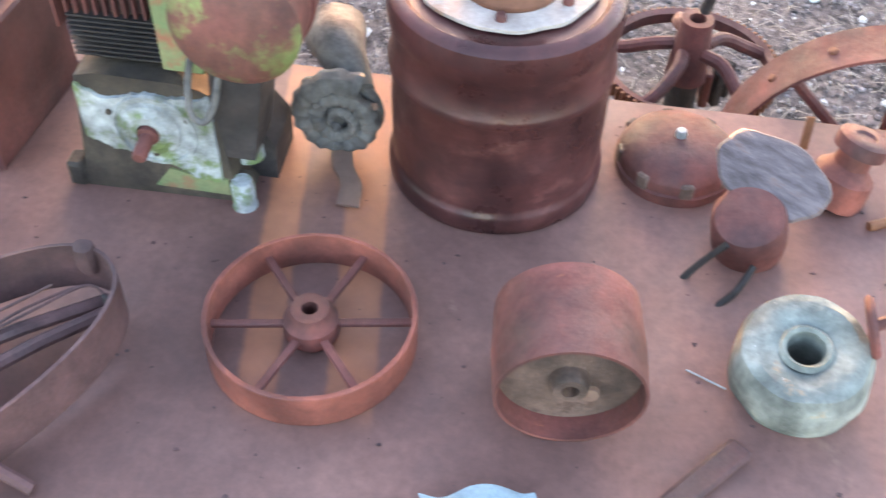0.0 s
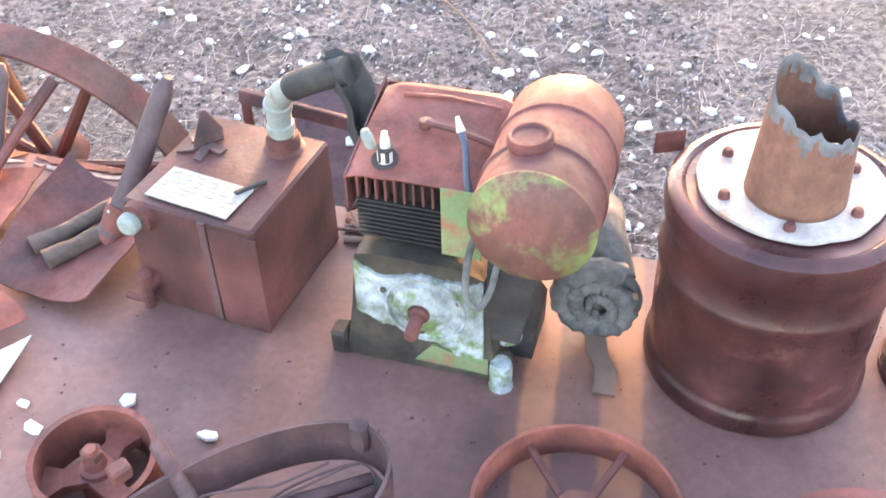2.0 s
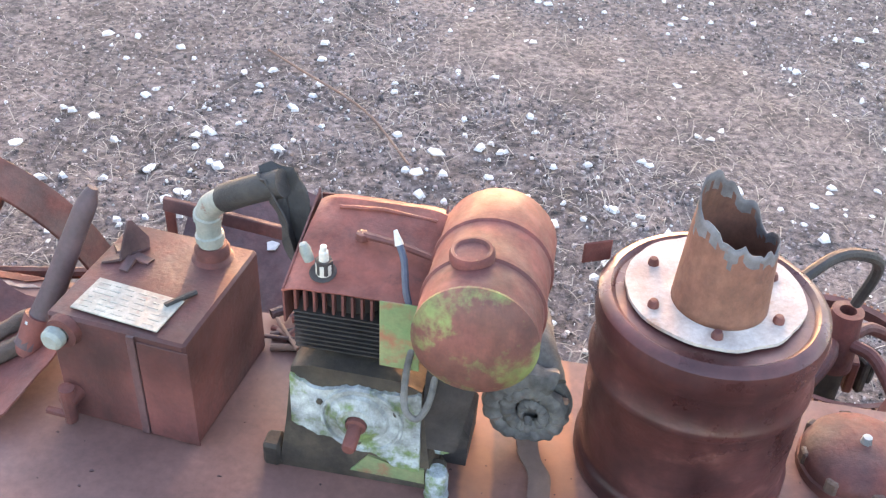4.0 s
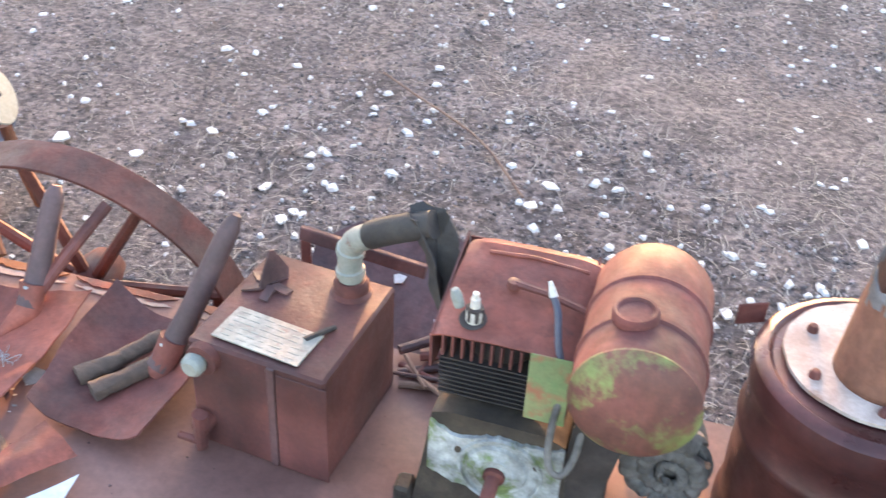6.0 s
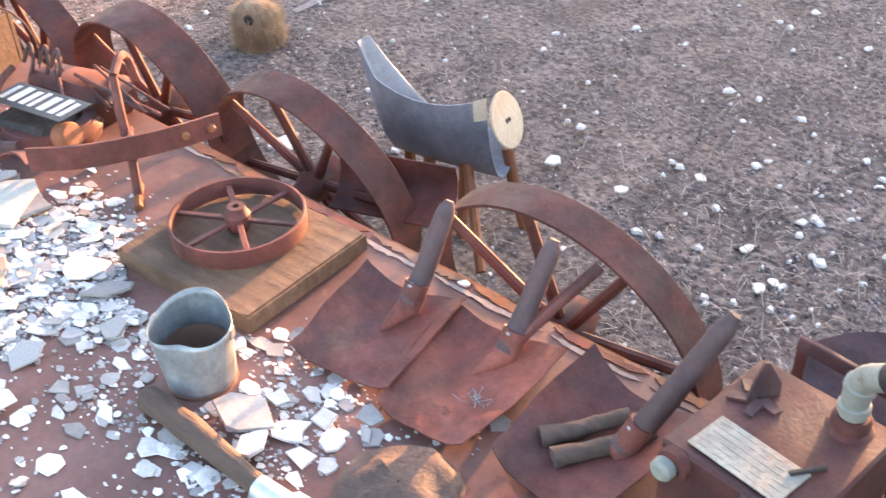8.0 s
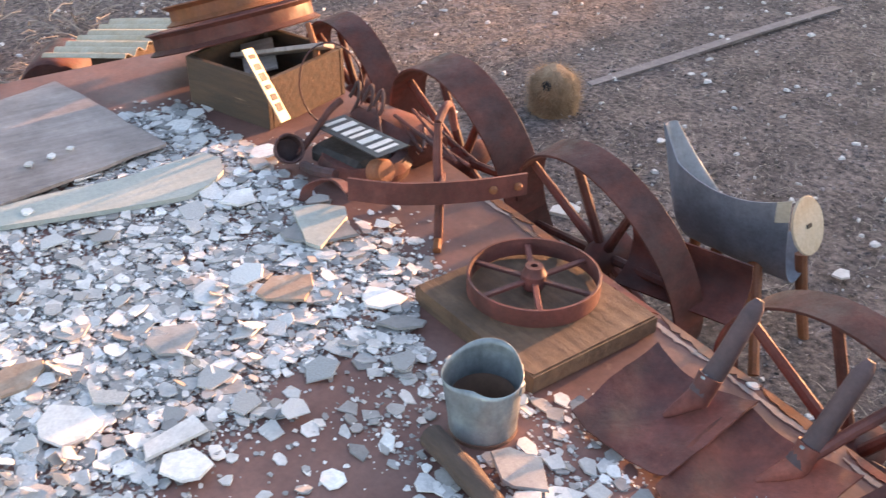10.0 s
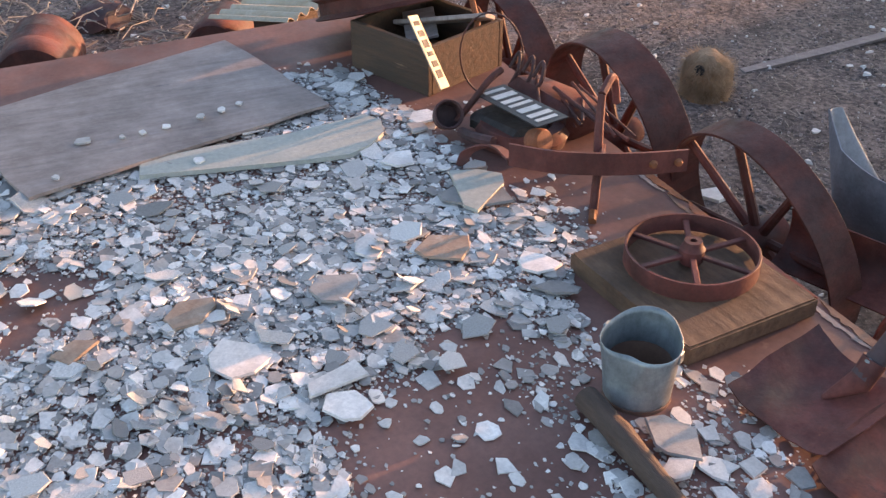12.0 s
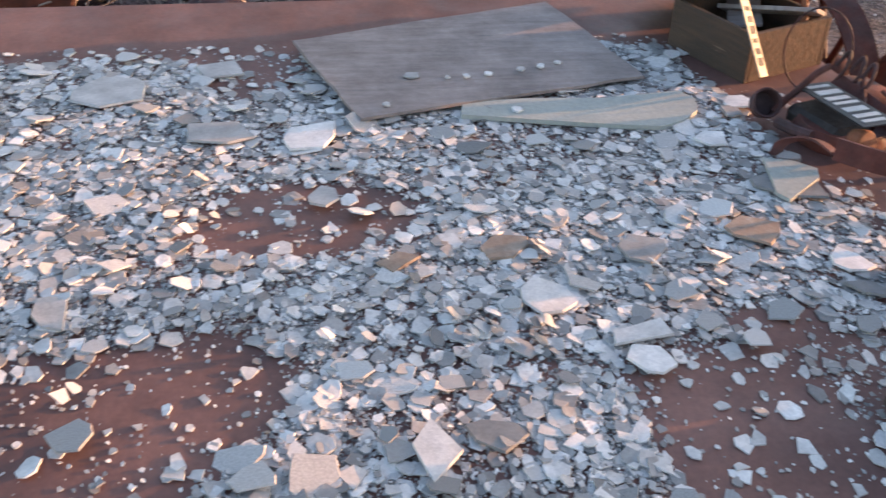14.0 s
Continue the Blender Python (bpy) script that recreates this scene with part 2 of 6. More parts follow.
M["pebble"] = material("brown_grey_gravel", (0.20, 0.162, 0.154), (0.28, 0.235, 0.225), 0.9, 0.0, 25, 150, 0.4, vary=0.75)
M["straw"] = material("dry_straw", (0.48, 0.41, 0.34), (0.30, 0.24, 0.19), 0.9, 0.0, 20, 100, 0.1)
M["leaf"] = material("grey_green_leaf", (0.05, 0.07, 0.035), (0.08, 0.10, 0.05), 0.6, 0.0, 6, 60, 0.1)
M["stump"] = material("shaggy_tan_bark", (0.42, 0.27, 0.16), (0.26, 0.16, 0.09), 0.95, 0.0, 14, 120, 0.6)


def weather(key, dark=0.5, lift=1.2, pale=(0.42, 0.33, 0.29), at=0.69, size=5.0, low=0.55, high=0.92, tint=(1, 1, 1)):
    """Old grime over a finish: cloudy dark stains, thin rubbed streaks, pale dust flecks, uneven gloss."""
    nt = M[key].node_tree
    n, l = nt.nodes, nt.links
    b = n["Principled BSDF"]
    tc = n.new("ShaderNodeTexCoord")
    col = b.inputs["Base Color"].links[0].from_socket

    def cloud(scale, stretch, a, c, lo, hi, rgh=0.65):
        mp = n.new("ShaderNodeMapping")
        mp.inputs["Scale"].default_value = stretch
        t = n.new("ShaderNodeTexNoise")
        t.inputs["Scale"].default_value, t.inputs["Detail"].default_value, t.inputs["Roughness"].default_value = scale, 10, rgh
        r = n.new("ShaderNodeMapRange")
        r.inputs[1].default_value, r.inputs[2].default_value, r.inputs[3].default_value, r.inputs[4].default_value = a, c, lo, hi
        l.new(tc.outputs["Object"], mp.inputs[0])
        l.new(mp.outputs[0], t.inputs["Vector"])
        l.new(t.outputs["Fac"], r.inputs[0])
        return r.outputs[0]

    for fac in (cloud(size, (1, 1, 1), 0.36, 0.64, dark, lift), cloud(size * 5, (1, 1, 0.35), 0.36, 0.66, 0.5 + dark / 2, 1.1, 0.75)):
        sc = n.new("ShaderNodeVectorMath")
        sc.operation = "SCALE"
        l.new(col, sc.inputs[0])
        l.new(fac, sc.inputs["Scale"])
        col = sc.outputs[0]
    tn = n.new("ShaderNodeVectorMath")
    tn.operation = "MULTIPLY"
    tn.inputs[1].default_value = tint
    l.new(col, tn.inputs[0])
    col = tn.outputs[0]
    mx = n.new("ShaderNodeMix")
    mx.data_type = "RGBA"
    mx.inputs[7].default_value = (*pale, 1)
    l.new(cloud(size * 7, (1, 1, 1), at, at + 0.07, 0.0, 0.8, 0.8), mx.inputs[0])
    l.new(col, mx.inputs[6])
    l.new(mx.outputs[2], b.inputs["Base Color"])
    l.new(cloud(size * 2.5, (1, 1, 1), 0.35, 0.65, low, high), b.inputs["Roughness"])


for key in ("rust", "rust_red", "rust_wheel"):
    weather(key, 0.58, 1.2, (0.38, 0.25, 0.21), 0.71, tint=(1.22, 0.95, 0.92))
weather("box_rust", 0.6, 1.2, (0.32, 0.20, 0.17), 0.71, 4.0, 0.5, 0.85, (1.06, 0.82, 0.8))
weather("tank", 0.55, 1.2, (0.36, 0.30, 0.12), 0.66, 6.0, 0.58, 0.9, (0.98, 0.78, 0.78))
weather("rust_dark", 0.55, 1.15, (0.34, 0.26, 0.25), 0.72, tint=(0.92, 0.8, 0.84))
for key in ("rust_orange", "tank_end", "flue", "iron_black", "crankcase", "old_brown"):
    weather(key)
weather("deck", 0.78, 1.15, (0.40, 0.27, 0.23), 0.72, 2.2, 0.5, 0.8, (0.98, 1.0, 1.02))
weather("drum", 0.55, 1.25, (0.50, 0.44, 0.42), 0.67, 4.5, 0.22, 0.55, (1.15, 0.9, 0.95))
weather("cover", 0.45, 1.1, (0.10, 0.075, 0.05), 0.60, 9.0, 0.6, 0.9)
weather("zinc", 0.62, 1.12, (0.55, 0.57, 0.57), 0.66, 9.0, 0.35, 0.7)
weather("seat", 0.65, 1.1, (0.22, 0.15, 0.12), 0.66, 4.0, 0.4, 0.7)
weather("ring", 0.55, 1.15, (0.62, 0.60, 0.54), 0.62, 9.0, 0.45, 0.8)
weather("plate", 0.7, 1.1, (0.20, 0.16, 0.13), 0.6, 9.0, 0.4, 0.8)
weather("wood", 0.6, 1.15, (0.36, 0.28, 0.21), 0.66, 6.0, 0.7, 0.95)
weather("board", 0.75, 1.1, (0.55, 0.47, 0.43), 0.68, 5.0, 0.7, 0.95)

# ---- building helpers ----
def finish(bm, name, mat, smooth=35):
    bmesh.ops.recalc_face_normals(bm, faces=bm.faces)
    me = bpy.data.meshes.new(name)
    bm.to_mesh(me)
    bm.free()
    me.materials.append(M[mat])
    if smooth:
        me.polygons.foreach_set("use_smooth", [True] * len(me.polygons))
        me.set_sharp_from_angle(angle=radians(smooth))
    return me


def thing(name, m, label, category, group="", kind=""):
    ob = new(name)
    ob.empty_display_size = 0.05
    ob.matrix_world = m
    return tagged(ob, label, category, group, kind)


def part(name, bm, mat, parent, label="", smooth=35):
    ob = new(name, finish(bm, name, mat, smooth))
    ob.parent = parent
    return tagged(ob, label)


def solid(name, bm, mat, m, label, category, group="", kind="", smooth=35):
    ob = new(name, finish(bm, name, mat, smooth))
    ob.matrix_world = m
    return tagged(ob, label, category, group, kind)


def B():
    return bmesh.new()


def box(bm, c, s, m=None, bev=0.002):
    r = bmesh.ops.create_cube(bm, size=1, matrix=(m or Matrix()) @ Matrix.Translation(c) @ Matrix.Diagonal((*s, 1)))
    if bev:
        e = list({e for v in r["verts"] for e in v.link_edges})
        bmesh.ops.bevel(bm, geom=e, offset=bev, segments=1, affect="EDGES")
    return bm


def lathe(bm, prof, n=32, m=None, closed=False, arc=360.0, start=0.0, wob=0.0):
    """Turns a profile of (radius, height) round z; closed joins its last point to its first."""
    m = m or Matrix()
    full = arc >= 360
    rings = []
    for i in range(n if full else n + 1):
        a = radians(start + arc * i / n)
        w = 1 + (wob * noise.noise((math.cos(a) * 1.7, math.sin(a) * 1.7, 3.1)) if wob else 0)
        rings.append([bm.verts.new(m @ Vector((r * w * math.cos(a), r * w * math.sin(a), z))) for r, z in prof])
    k = len(prof)
    for i in range(n):
        p, q = rings[i], rings[(i + 1) % len(rings)]
        for j in range(k if closed else k - 1):
            f = (p[j], q[j], q[(j + 1) % k], p[(j + 1) % k])
            if prof[j][0] == 0 == prof[(j + 1) % k][0]:
                continue
            bm.faces.new(f)
    if not full and closed:
        bm.faces.new(rings[0]), bm.faces.new(rings[-1][::-1])
    bmesh.ops.remove_doubles(bm, verts=bm.verts, dist=1e-6)
    return bm


def tube(bm, pts, r, n=8, caps=True):
    pts = [Vector(p) for p in pts]
    rad = r if isinstance(r, (list, tuple)) else [r] * len(pts)
    up = Vector((0.13, 0.27, 0.95))
    rings = []
    for i, p in enumerate(pts):
        d = (pts[min(i + 1, len(pts) - 1)] - pts[max(i - 1, 0)]).normalized()
        x = up.cross(d)
        if x.length < 0.05:
            x = Vector((1, 0, 0)).cross(d)
        x.normalize()
        y = d.cross(x)
        up = y if abs(d.dot(y)) < 0.9 else up
        rings.append([bm.verts.new(p + (x * math.cos(a) + y * math.sin(a)) * rad[i]) for a in (2 * math.pi * k / n for k in range(n))])
    for a, b in zip(rings, rings[1:]):
        for k in range(n):
            bm.faces.new((a[k], a[(k + 1) % n], b[(k + 1) % n], b[k]))
    if caps:
        bm.faces.new(rings[0][::-1]), bm.faces.new(rings[-1])
    return bm


def spline(pts, k=6):
    """Points of a smooth curve through pts."""
    p = [Vector(q) for q in pts]
    p = [2 * p[0] - p[1]] + p + [2 * p[-1] - p[-2]]
    out = []
    for i in range(1, len(p) - 2):
        for j in range(k):
            t = j / k
            a, b, c, d = p[i - 1:i + 3]
            out.append(0.5 * (2 * b + (c - a) * t + (2 * a - 5 * b + 4 * c - d) * t * t + (3 * b - a - 3 * c + d) * t ** 3))
    return out + [p[-2]]


def slab(bm, poly, th, m=None, zf=None):
    """A flat polygon with thickness; zf(x, y) bends it."""
    m = m or Matrix()
    z = zf or (lambda x, y: 0.0)
    lo = [bm.verts.new(m @ Vector((x, y, z(x, y)))) for x, y in poly]
    hi = [bm.verts.new(m @ Vector((x, y, z(x, y) + th))) for x, y in poly]
    n = len(poly)
    bm.faces.new(lo[::-1]), bm.faces.new(hi)
    for i in range(n):
        bm.faces.new((lo[i], lo[(i + 1) % n], hi[(i + 1) % n], hi[i]))
    return bm


def grid_sheet(bm, nx, ny, f, th, m=None):
    """A thin bent sheet: f(u, v) gives a point for u, v in 0..1."""
    m = m or Matrix()
    P = [[Vector(f(i / nx, j / ny)) for j in range(ny + 1)] for i in range(nx + 1)]
    top = [[bm.verts.new(m @ p) for p in row] for row in P]
    bot = []
    for i in range(nx + 1):
        row = []
        for j in range(ny + 1):
            du = P[min(i + 1, nx)][j] - P[max(i - 1, 0)][j]
            dv = P[i][min(j + 1, ny)] - P[i][max(j - 1, 0)]
            nn = du.cross(dv)
            nn = nn.normalized() if nn.length > 1e-9 else Vector((0, 0, 1))
            row.append(bm.verts.new(m @ (P[i][j] - nn * th)))
        bot.append(row)
    for i in range(nx):
        for j in range(ny):
            bm.faces.new((top[i][j], top[i + 1][j], top[i + 1][j + 1], top[i][j + 1]))
            bm.faces.new((bot[i][j], bot[i][j + 1], bot[i + 1][j + 1], bot[i + 1][j]))
    for i in range(nx):
        bm.faces.new((top[i][0], bot[i][0], bot[i + 1][0], top[i + 1][0]))
        bm.faces.new((top[i][ny], top[i + 1][ny], bot[i + 1][ny], bot[i][ny]))
    for j in range(ny):
        bm.faces.new((top[0][j], top[0][j + 1], bot[0][j + 1], bot[0][j]))
        bm.faces.new((top[nx][j], bot[nx][j], bot[nx][j + 1], top[nx][j + 1]))
    return bm


def rough(bm, amp, sc=20.0, seed=0.0):
    for v in bm.verts:
        v.co += noise.noise_vector(v.co * sc + Vector((seed, seed * 1.7, 0))) * amp
    return bm


def shard(rnd, r, th, bm, m):
    """One broken slate: an irregular polygon with thickness and chipped rim."""
    n = rnd.randint(4, 7)
    a0 = rnd.uniform(0, 6.28)
    el = rnd.uniform(0.6, 1.0)
    lo, hi = [], []
    for i in range(n):
        a = a0 + 2 * math.pi * (i + rnd.uniform(-0.32, 0.32)) / n
        k = r * rnd.uniform(0.72, 1.12)
        x, y = k * math.cos(a), k * math.sin(a) * el
        lo.append(bm.verts.new(m @ Vector((x, y, 0))))
        hi.append(bm.verts.new(m @ Vector((x * 0.96, y * 0.96, th))))
    bm.faces.new(lo[::-1]), bm.faces.new(hi)
    for i in range(n):
        bm.faces.new((lo[i], lo[(i + 1) % n], hi[(i + 1) % n], hi[i]))


# ---- ground and deck ----
def build_ground():
    xs = [-300, -100, -40, -20, -12] + [-9 + 0.09 * i for i in range(145)] + [6, 10, 20, 60, 300]
    ys = [-300, -60, -20, -8] + [-4 + 0.09 * i for i in range(125)] + [9, 14, 25, 60, 300]
    bm = B()
    g = []
    for x in xs:
        row = []
        for y in ys:
            near = max(0.0, 1 - math.hypot(x + 1.5, y - 1) / 14)
            z = near * (0.03 * noise.noise((x * 0.7, y * 0.7, 0)) + 0.012 * noise.noise((x * 3.1, y * 3.1, 4))) - 0.01
            row.append(bm.verts.new((x, y, z)))
        g.append(row)
    for i in range(len(xs) - 1):
        for j in range(len(ys) - 1):
            bm.faces.new((g[i][j], g[i + 1][j], g[i + 1][j + 1], g[i][j + 1]))
    solid("ground", bm, "ground", Matrix(), "dry mauve-brown stony earth of the yard", "ground", kind="structure", smooth=180)


def build_deck():
    t = thing("metal_deck", pose(0, 0, T), "long low rusted steel deck used as a display table", "table")
    bm = B()
    slab(bm, [(-4.05, -3.4), (-0.95, -3.4), (-0.95, -0.95), (1.6, -0.95), (1.6, 0.0), (-4.05, 0.0)], 0.012, Matrix.Translation((0, 0, -0.012)))
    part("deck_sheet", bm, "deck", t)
    for a, b in (((-4.05, 0.0), (1.6, 0.0)), ((-4.05, -3.4), (-4.05, 0)), ((-0.95, -0.95), (1.6, -0.95)), ((-0.95, -3.4), (-0.95, -0.95))):
        bm = B()
        horiz = a[1] == b[1]
        box(bm, ((a[0] + b[0]) / 2, (a[1] + b[1]) / 2, -0.063), ((abs(b[0] - a[0]) + 0.03) if horiz else 0.03, 0.03 if horiz else abs(b[1] - a[1]) - 0.04, 0.10), bev=0.004)
        part("edge_beam", bm, "rust", t)
    for x, y in ((-3.9, -0.12), (-2.6, -0.12), (-1.2, -0.12), (0.2, -0.12), (1.45, -0.12), (-3.9, -3.2), (-2.5, -3.2), (-1.1, -3.2), (-1.1, -0.85), (0.2, -0.85), (1.45, -0.85)):
        bm = box(B(), (x, y, (-0.44 - 0.10) / 2 - 0.006), (0.07, 0.07, 0.345), bev=0.004)
        part("leg", bm, "rust_dark", t)


def build_sun_block():
    """Unseen earth bank, added to sunward to keep the last sun off the yard."""
    bm = B()
    rows = []
    n = 300
    for i in range(n + 1):
        x = -32 + 64 * i / n
        h = 2.86 + 0.10 * noise.noise((x * 0.9, 0, 2)) + 0.16 * noise.noise((x * 2.6, 3, 2)) + 0.12 * noise.noise((x * 7.0, 1, 9))
        # humps and dips set where the sun gets past to the deck
        h += max(0.35 * math.exp(-((x + 3.88) / 0.36) ** 6), 0.33 * math.exp(-((x + 3.0) / 0.65) ** 6)) - 0.14 * math.exp(-((x + 3.2) / 0.14) ** 4)
        h -= (0.72 + 0.4 * noise.noise((x * 5.0, 7, 1))) * math.exp(-((x + 7.7) / 1.1) ** 2)
        rows.append([bm.verts.new((x, y, z)) for y, z in ((21.0, -0.05), (24.2, h * 0.8), (25.6, h), (27.5, h * 0.7), (31.0, -0.05))])
    for p, q in zip(rows, rows[1:]):
        for j in range(4):
            bm.faces.new((p[j], q[j], q[j + 1], p[j + 1]))
    solid("backdrop_bank", bm, "ground", Matrix(), "unseen long low earth bank, added to shade the yard", "bank", kind="structure")


def build_sun_screen():
    """Unseen tree added to sunward; crown shades the upper scrap, last beams pass below."""
    rnd = random.Random(9)
    t = thing("sun_screen_tree", pose(-2.9, 25.6, 0), "unseen broad dark-leaved tree, added to shade the scrap", "tree")
    part("trunk", tube(B(), [(0.9, 0, -0.1), (0.85, 0, 1.6), (0.6, 0.1, 3.2), (0.3, 0, 4.6)], [0.20, 0.16, 0.13, 0.08], 12), "wood_dark", t)
    for i in range(9):
        part("limb", tube(B(), [(0.6, 0.1, 3.3 + 0.12 * i), (0.6 + rnd.uniform(-1, 1), rnd.uniform(-0.6, 0.6), 4.0 + 0.2 * i), (0.4 + rnd.uniform(-2.6, 2.2), rnd.uniform(-0.9, 0.9), 4.2 + 0.3 * i)], [0.08, 0.05, 0.02], 7), "wood_dark", t)
    bm = B()
    for _ in range(3600):
        x = rnd.uniform(-3.1, 2.6)
        base = 3.28 + 0.05 * noise.noise((x * 2, 0, 0)) + 0.08 * abs(x / 3) ** 4 + (0.09 if x < -1.75 else 0.0)
        z = base + (3.2 * (1 - (abs(x) / 3.4) ** 2) + 0.3) * rnd.random() ** 1.2
        p = Vector((x, rnd.uniform(-1.1, 1.1), z))
        # thin the added crown here so some sun reaches the slates
        if x < -1.75 and z < 3.75 and rnd.random() < 0.4:
            continue
        d = Vector((rnd.gauss(0, 1), rnd.gauss(0, 1), rnd.gauss(0, 1))).normalized()
        e = d.cross(Vector((rnd.gauss(0, 1), rnd.gauss(0, 1), rnd.gauss(0, 1)))).normalized()
        l, w = rnd.uniform(0.12, 0.22), rnd.uniform(0.05, 0.09)
        bm.faces.new([bm.verts.new(q) for q in (p - d * l, p + e * w, p + d * l, p - e * w)])
    part("crown", bm, "leaf", t, smooth=0)


build_ground()
build_sun_block()
build_sun_screen()
build_deck()
# ---- kinds of things ----
def spoked_wheel(name, m, r, width, th, spokes, hub_r, hub_h, mat, label, category, group="", spoke_w=0.02, spoke_t=0.008, hole=0.012, hub_z=0.0, hub_mat=None, bars=False, turn=0.0, wob=0.0, lip=0.0, rim_mat=None):
    """A metal wheel lying in its own xy plane, axle along z."""
    t = thing(name, m, label, category, group)
    w = width / 2
    prof = [(r - th, -w), (r - 0.001, -w), (r, -w + 0.001), (r, w - 0.001), (r - 0.001, w), (r - th, w), (r - th - lip, 0)]
    part("rim", lathe(B(), prof, 64, closed=True, wob=wob), rim_mat or mat, t)
    h = hub_h / 2
    part("hub", lathe(B(), [(hole, hub_z - h), (hub_r * 0.8, hub_z - h), (hub_r, hub_z - h * 0.6), (hub_r, hub_z + h * 0.3), (hub_r * 0.78, hub_z + h * 0.6), (hub_r * 0.7, hub_z + h), (hole, hub_z + h)], 24, closed=True), hub_mat or mat, t)
    for i in range(spokes):
        a = turn + 2 * math.pi * i / spokes
        d = Vector((math.cos(a), math.sin(a), 0))
        bm = B()
        if bars:
            tube(bm, [d * hub_r * 0.8 + Vector((0, 0, hub_z)), d * (r - th * 0.6)], [spoke_w * 0.62, spoke_w * 0.5], 8)
        else:
            R = Matrix.Rotation(a, 4, "Z")
            box(bm, ((hub_r * 0.8 + r - th * 0.6) / 2, 0, hub_z * 0.5), (r - th * 0.6 - hub_r * 0.8, spoke_w, spoke_t), R, 0.0015)
        part("spoke", bm, mat, t)
    return t


def build_drum():
    t = thing("drum_stove", pose(0.240, -0.195, T, 0, 0, 20), "dark rusted steel drum with a pale collar and torn flue pipe", "drum")
    prof = [(0, 0.006), (0.165, 0.006), (0.172, 0.0), (0.1765, 0.003), (0.1785, 0.012), (0.1785, 0.03), (0.176, 0.038), (0.1725, 0.042), (0.1715, 0.05), (0.1735, 0.14), (0.1725, 0.212), (0.1765, 0.218), (0.178, 0.226), (0.1765, 0.234), (0.1725, 0.24),
            (0.171, 0.29), (0.176, 0.30), (0.179, 0.325), (0.176, 0.345), (0.168, 0.353), (0.158, 0.355), (0.15, 0.348), (0, 0.345)]
    part("drum_body", lathe(B(), prof, 72, wob=0.008), "drum", t)
    bm = B()
    n = 56
    poly = [(0.137 * (1 + 0.035 * noise.noise((math.cos(a) * 4, math.sin(a) * 4, 8))) * math.cos(a), 0.137 * (1 + 0.035 * noise.noise((math.cos(a) * 4, math.sin(a) * 4, 8))) * math.sin(a)) for a in (2 * math.pi * i / n for i in range(n))]
    slab(bm, poly, 0.006, Matrix.Translation((0.004, 0.012, 0.351)))
    part("collar", bm, "pale_ring", t, "bleached pale round collar plate")
    # torn flue pipe, open at the top
    n, k = 60, 12
    bm = B()
    top = []
    for i in range(n):
        a = 2 * math.pi * i / n
        tear = 0.150 + 0.026 * math.cos(a - radians(140)) + 0.012 * noise.noise((math.cos(a) * 3.2, math.sin(a) * 3.2, 5)) + 0.006 * noise.noise((math.cos(a) * 11, math.sin(a) * 11, 2))
        d = (a - radians(120) + math.pi) % (2 * math.pi) - math.pi
        tear += 0.030 * math.exp(-(d / 0.5) ** 2)
        d = (a - radians(20) + math.pi) % (2 * math.pi) - math.pi
        tear -= 0.030 * math.exp(-(d / 0.35) ** 2)
        top.append(tear)
    rows = []
    for j in range(k + 1):
        row = []
        for i in range(n):
            a = 2 * math.pi * i / n
            z = 0.356 + top[i] * j / k
            r = 0.073 - 0.012 * (z - 0.356) / 0.17
            row.append(bm.verts.new((r * math.cos(a) + 0.002, r * math.sin(a) - 0.012, z)))
        rows.append(row)
    for j in range(k):
        for i in range(n):
            fc = bm.faces.new((rows[j][i], rows[j][(i + 1) % n], rows[j + 1][(i + 1) % n], rows[j + 1][i]))
            fc.material_index = 1 if j > k - 2.2 + 1.5 * noise.noise((math.cos(i * 0.105) * 5, math.sin(i * 0.105) * 5, 1)) else 0
    ob = part("flue_pipe", bm, "flue", t, "orange rusted flue pipe with a jagged torn top", 60)
    ob.data.materials.append(M["flue_tip"])
    s = ob.modifiers.new("wall", "SOLIDIFY")
    s.thickness, s.offset = 0.0022, -1
    for i in range(6):
        a = radians(60 * i + 12)
        bm = lathe(B(), [(0, 0.012), (0.006, 0.011), (0.0085, 0.006), (0.009, 0)], 10, Matrix.Translation((0.106 * math.cos(a), 0.106 * math.sin(a) + 0.006, 0.357)))
        part("stud", bm, "rust", t)
    bm = box(B(), (-0.13, 0.155, 0.345), (0.05, 0.004, 0.04), Matrix.Rotation(0.1, 4, "Z"))
    part("lug", bm, "rust", t)


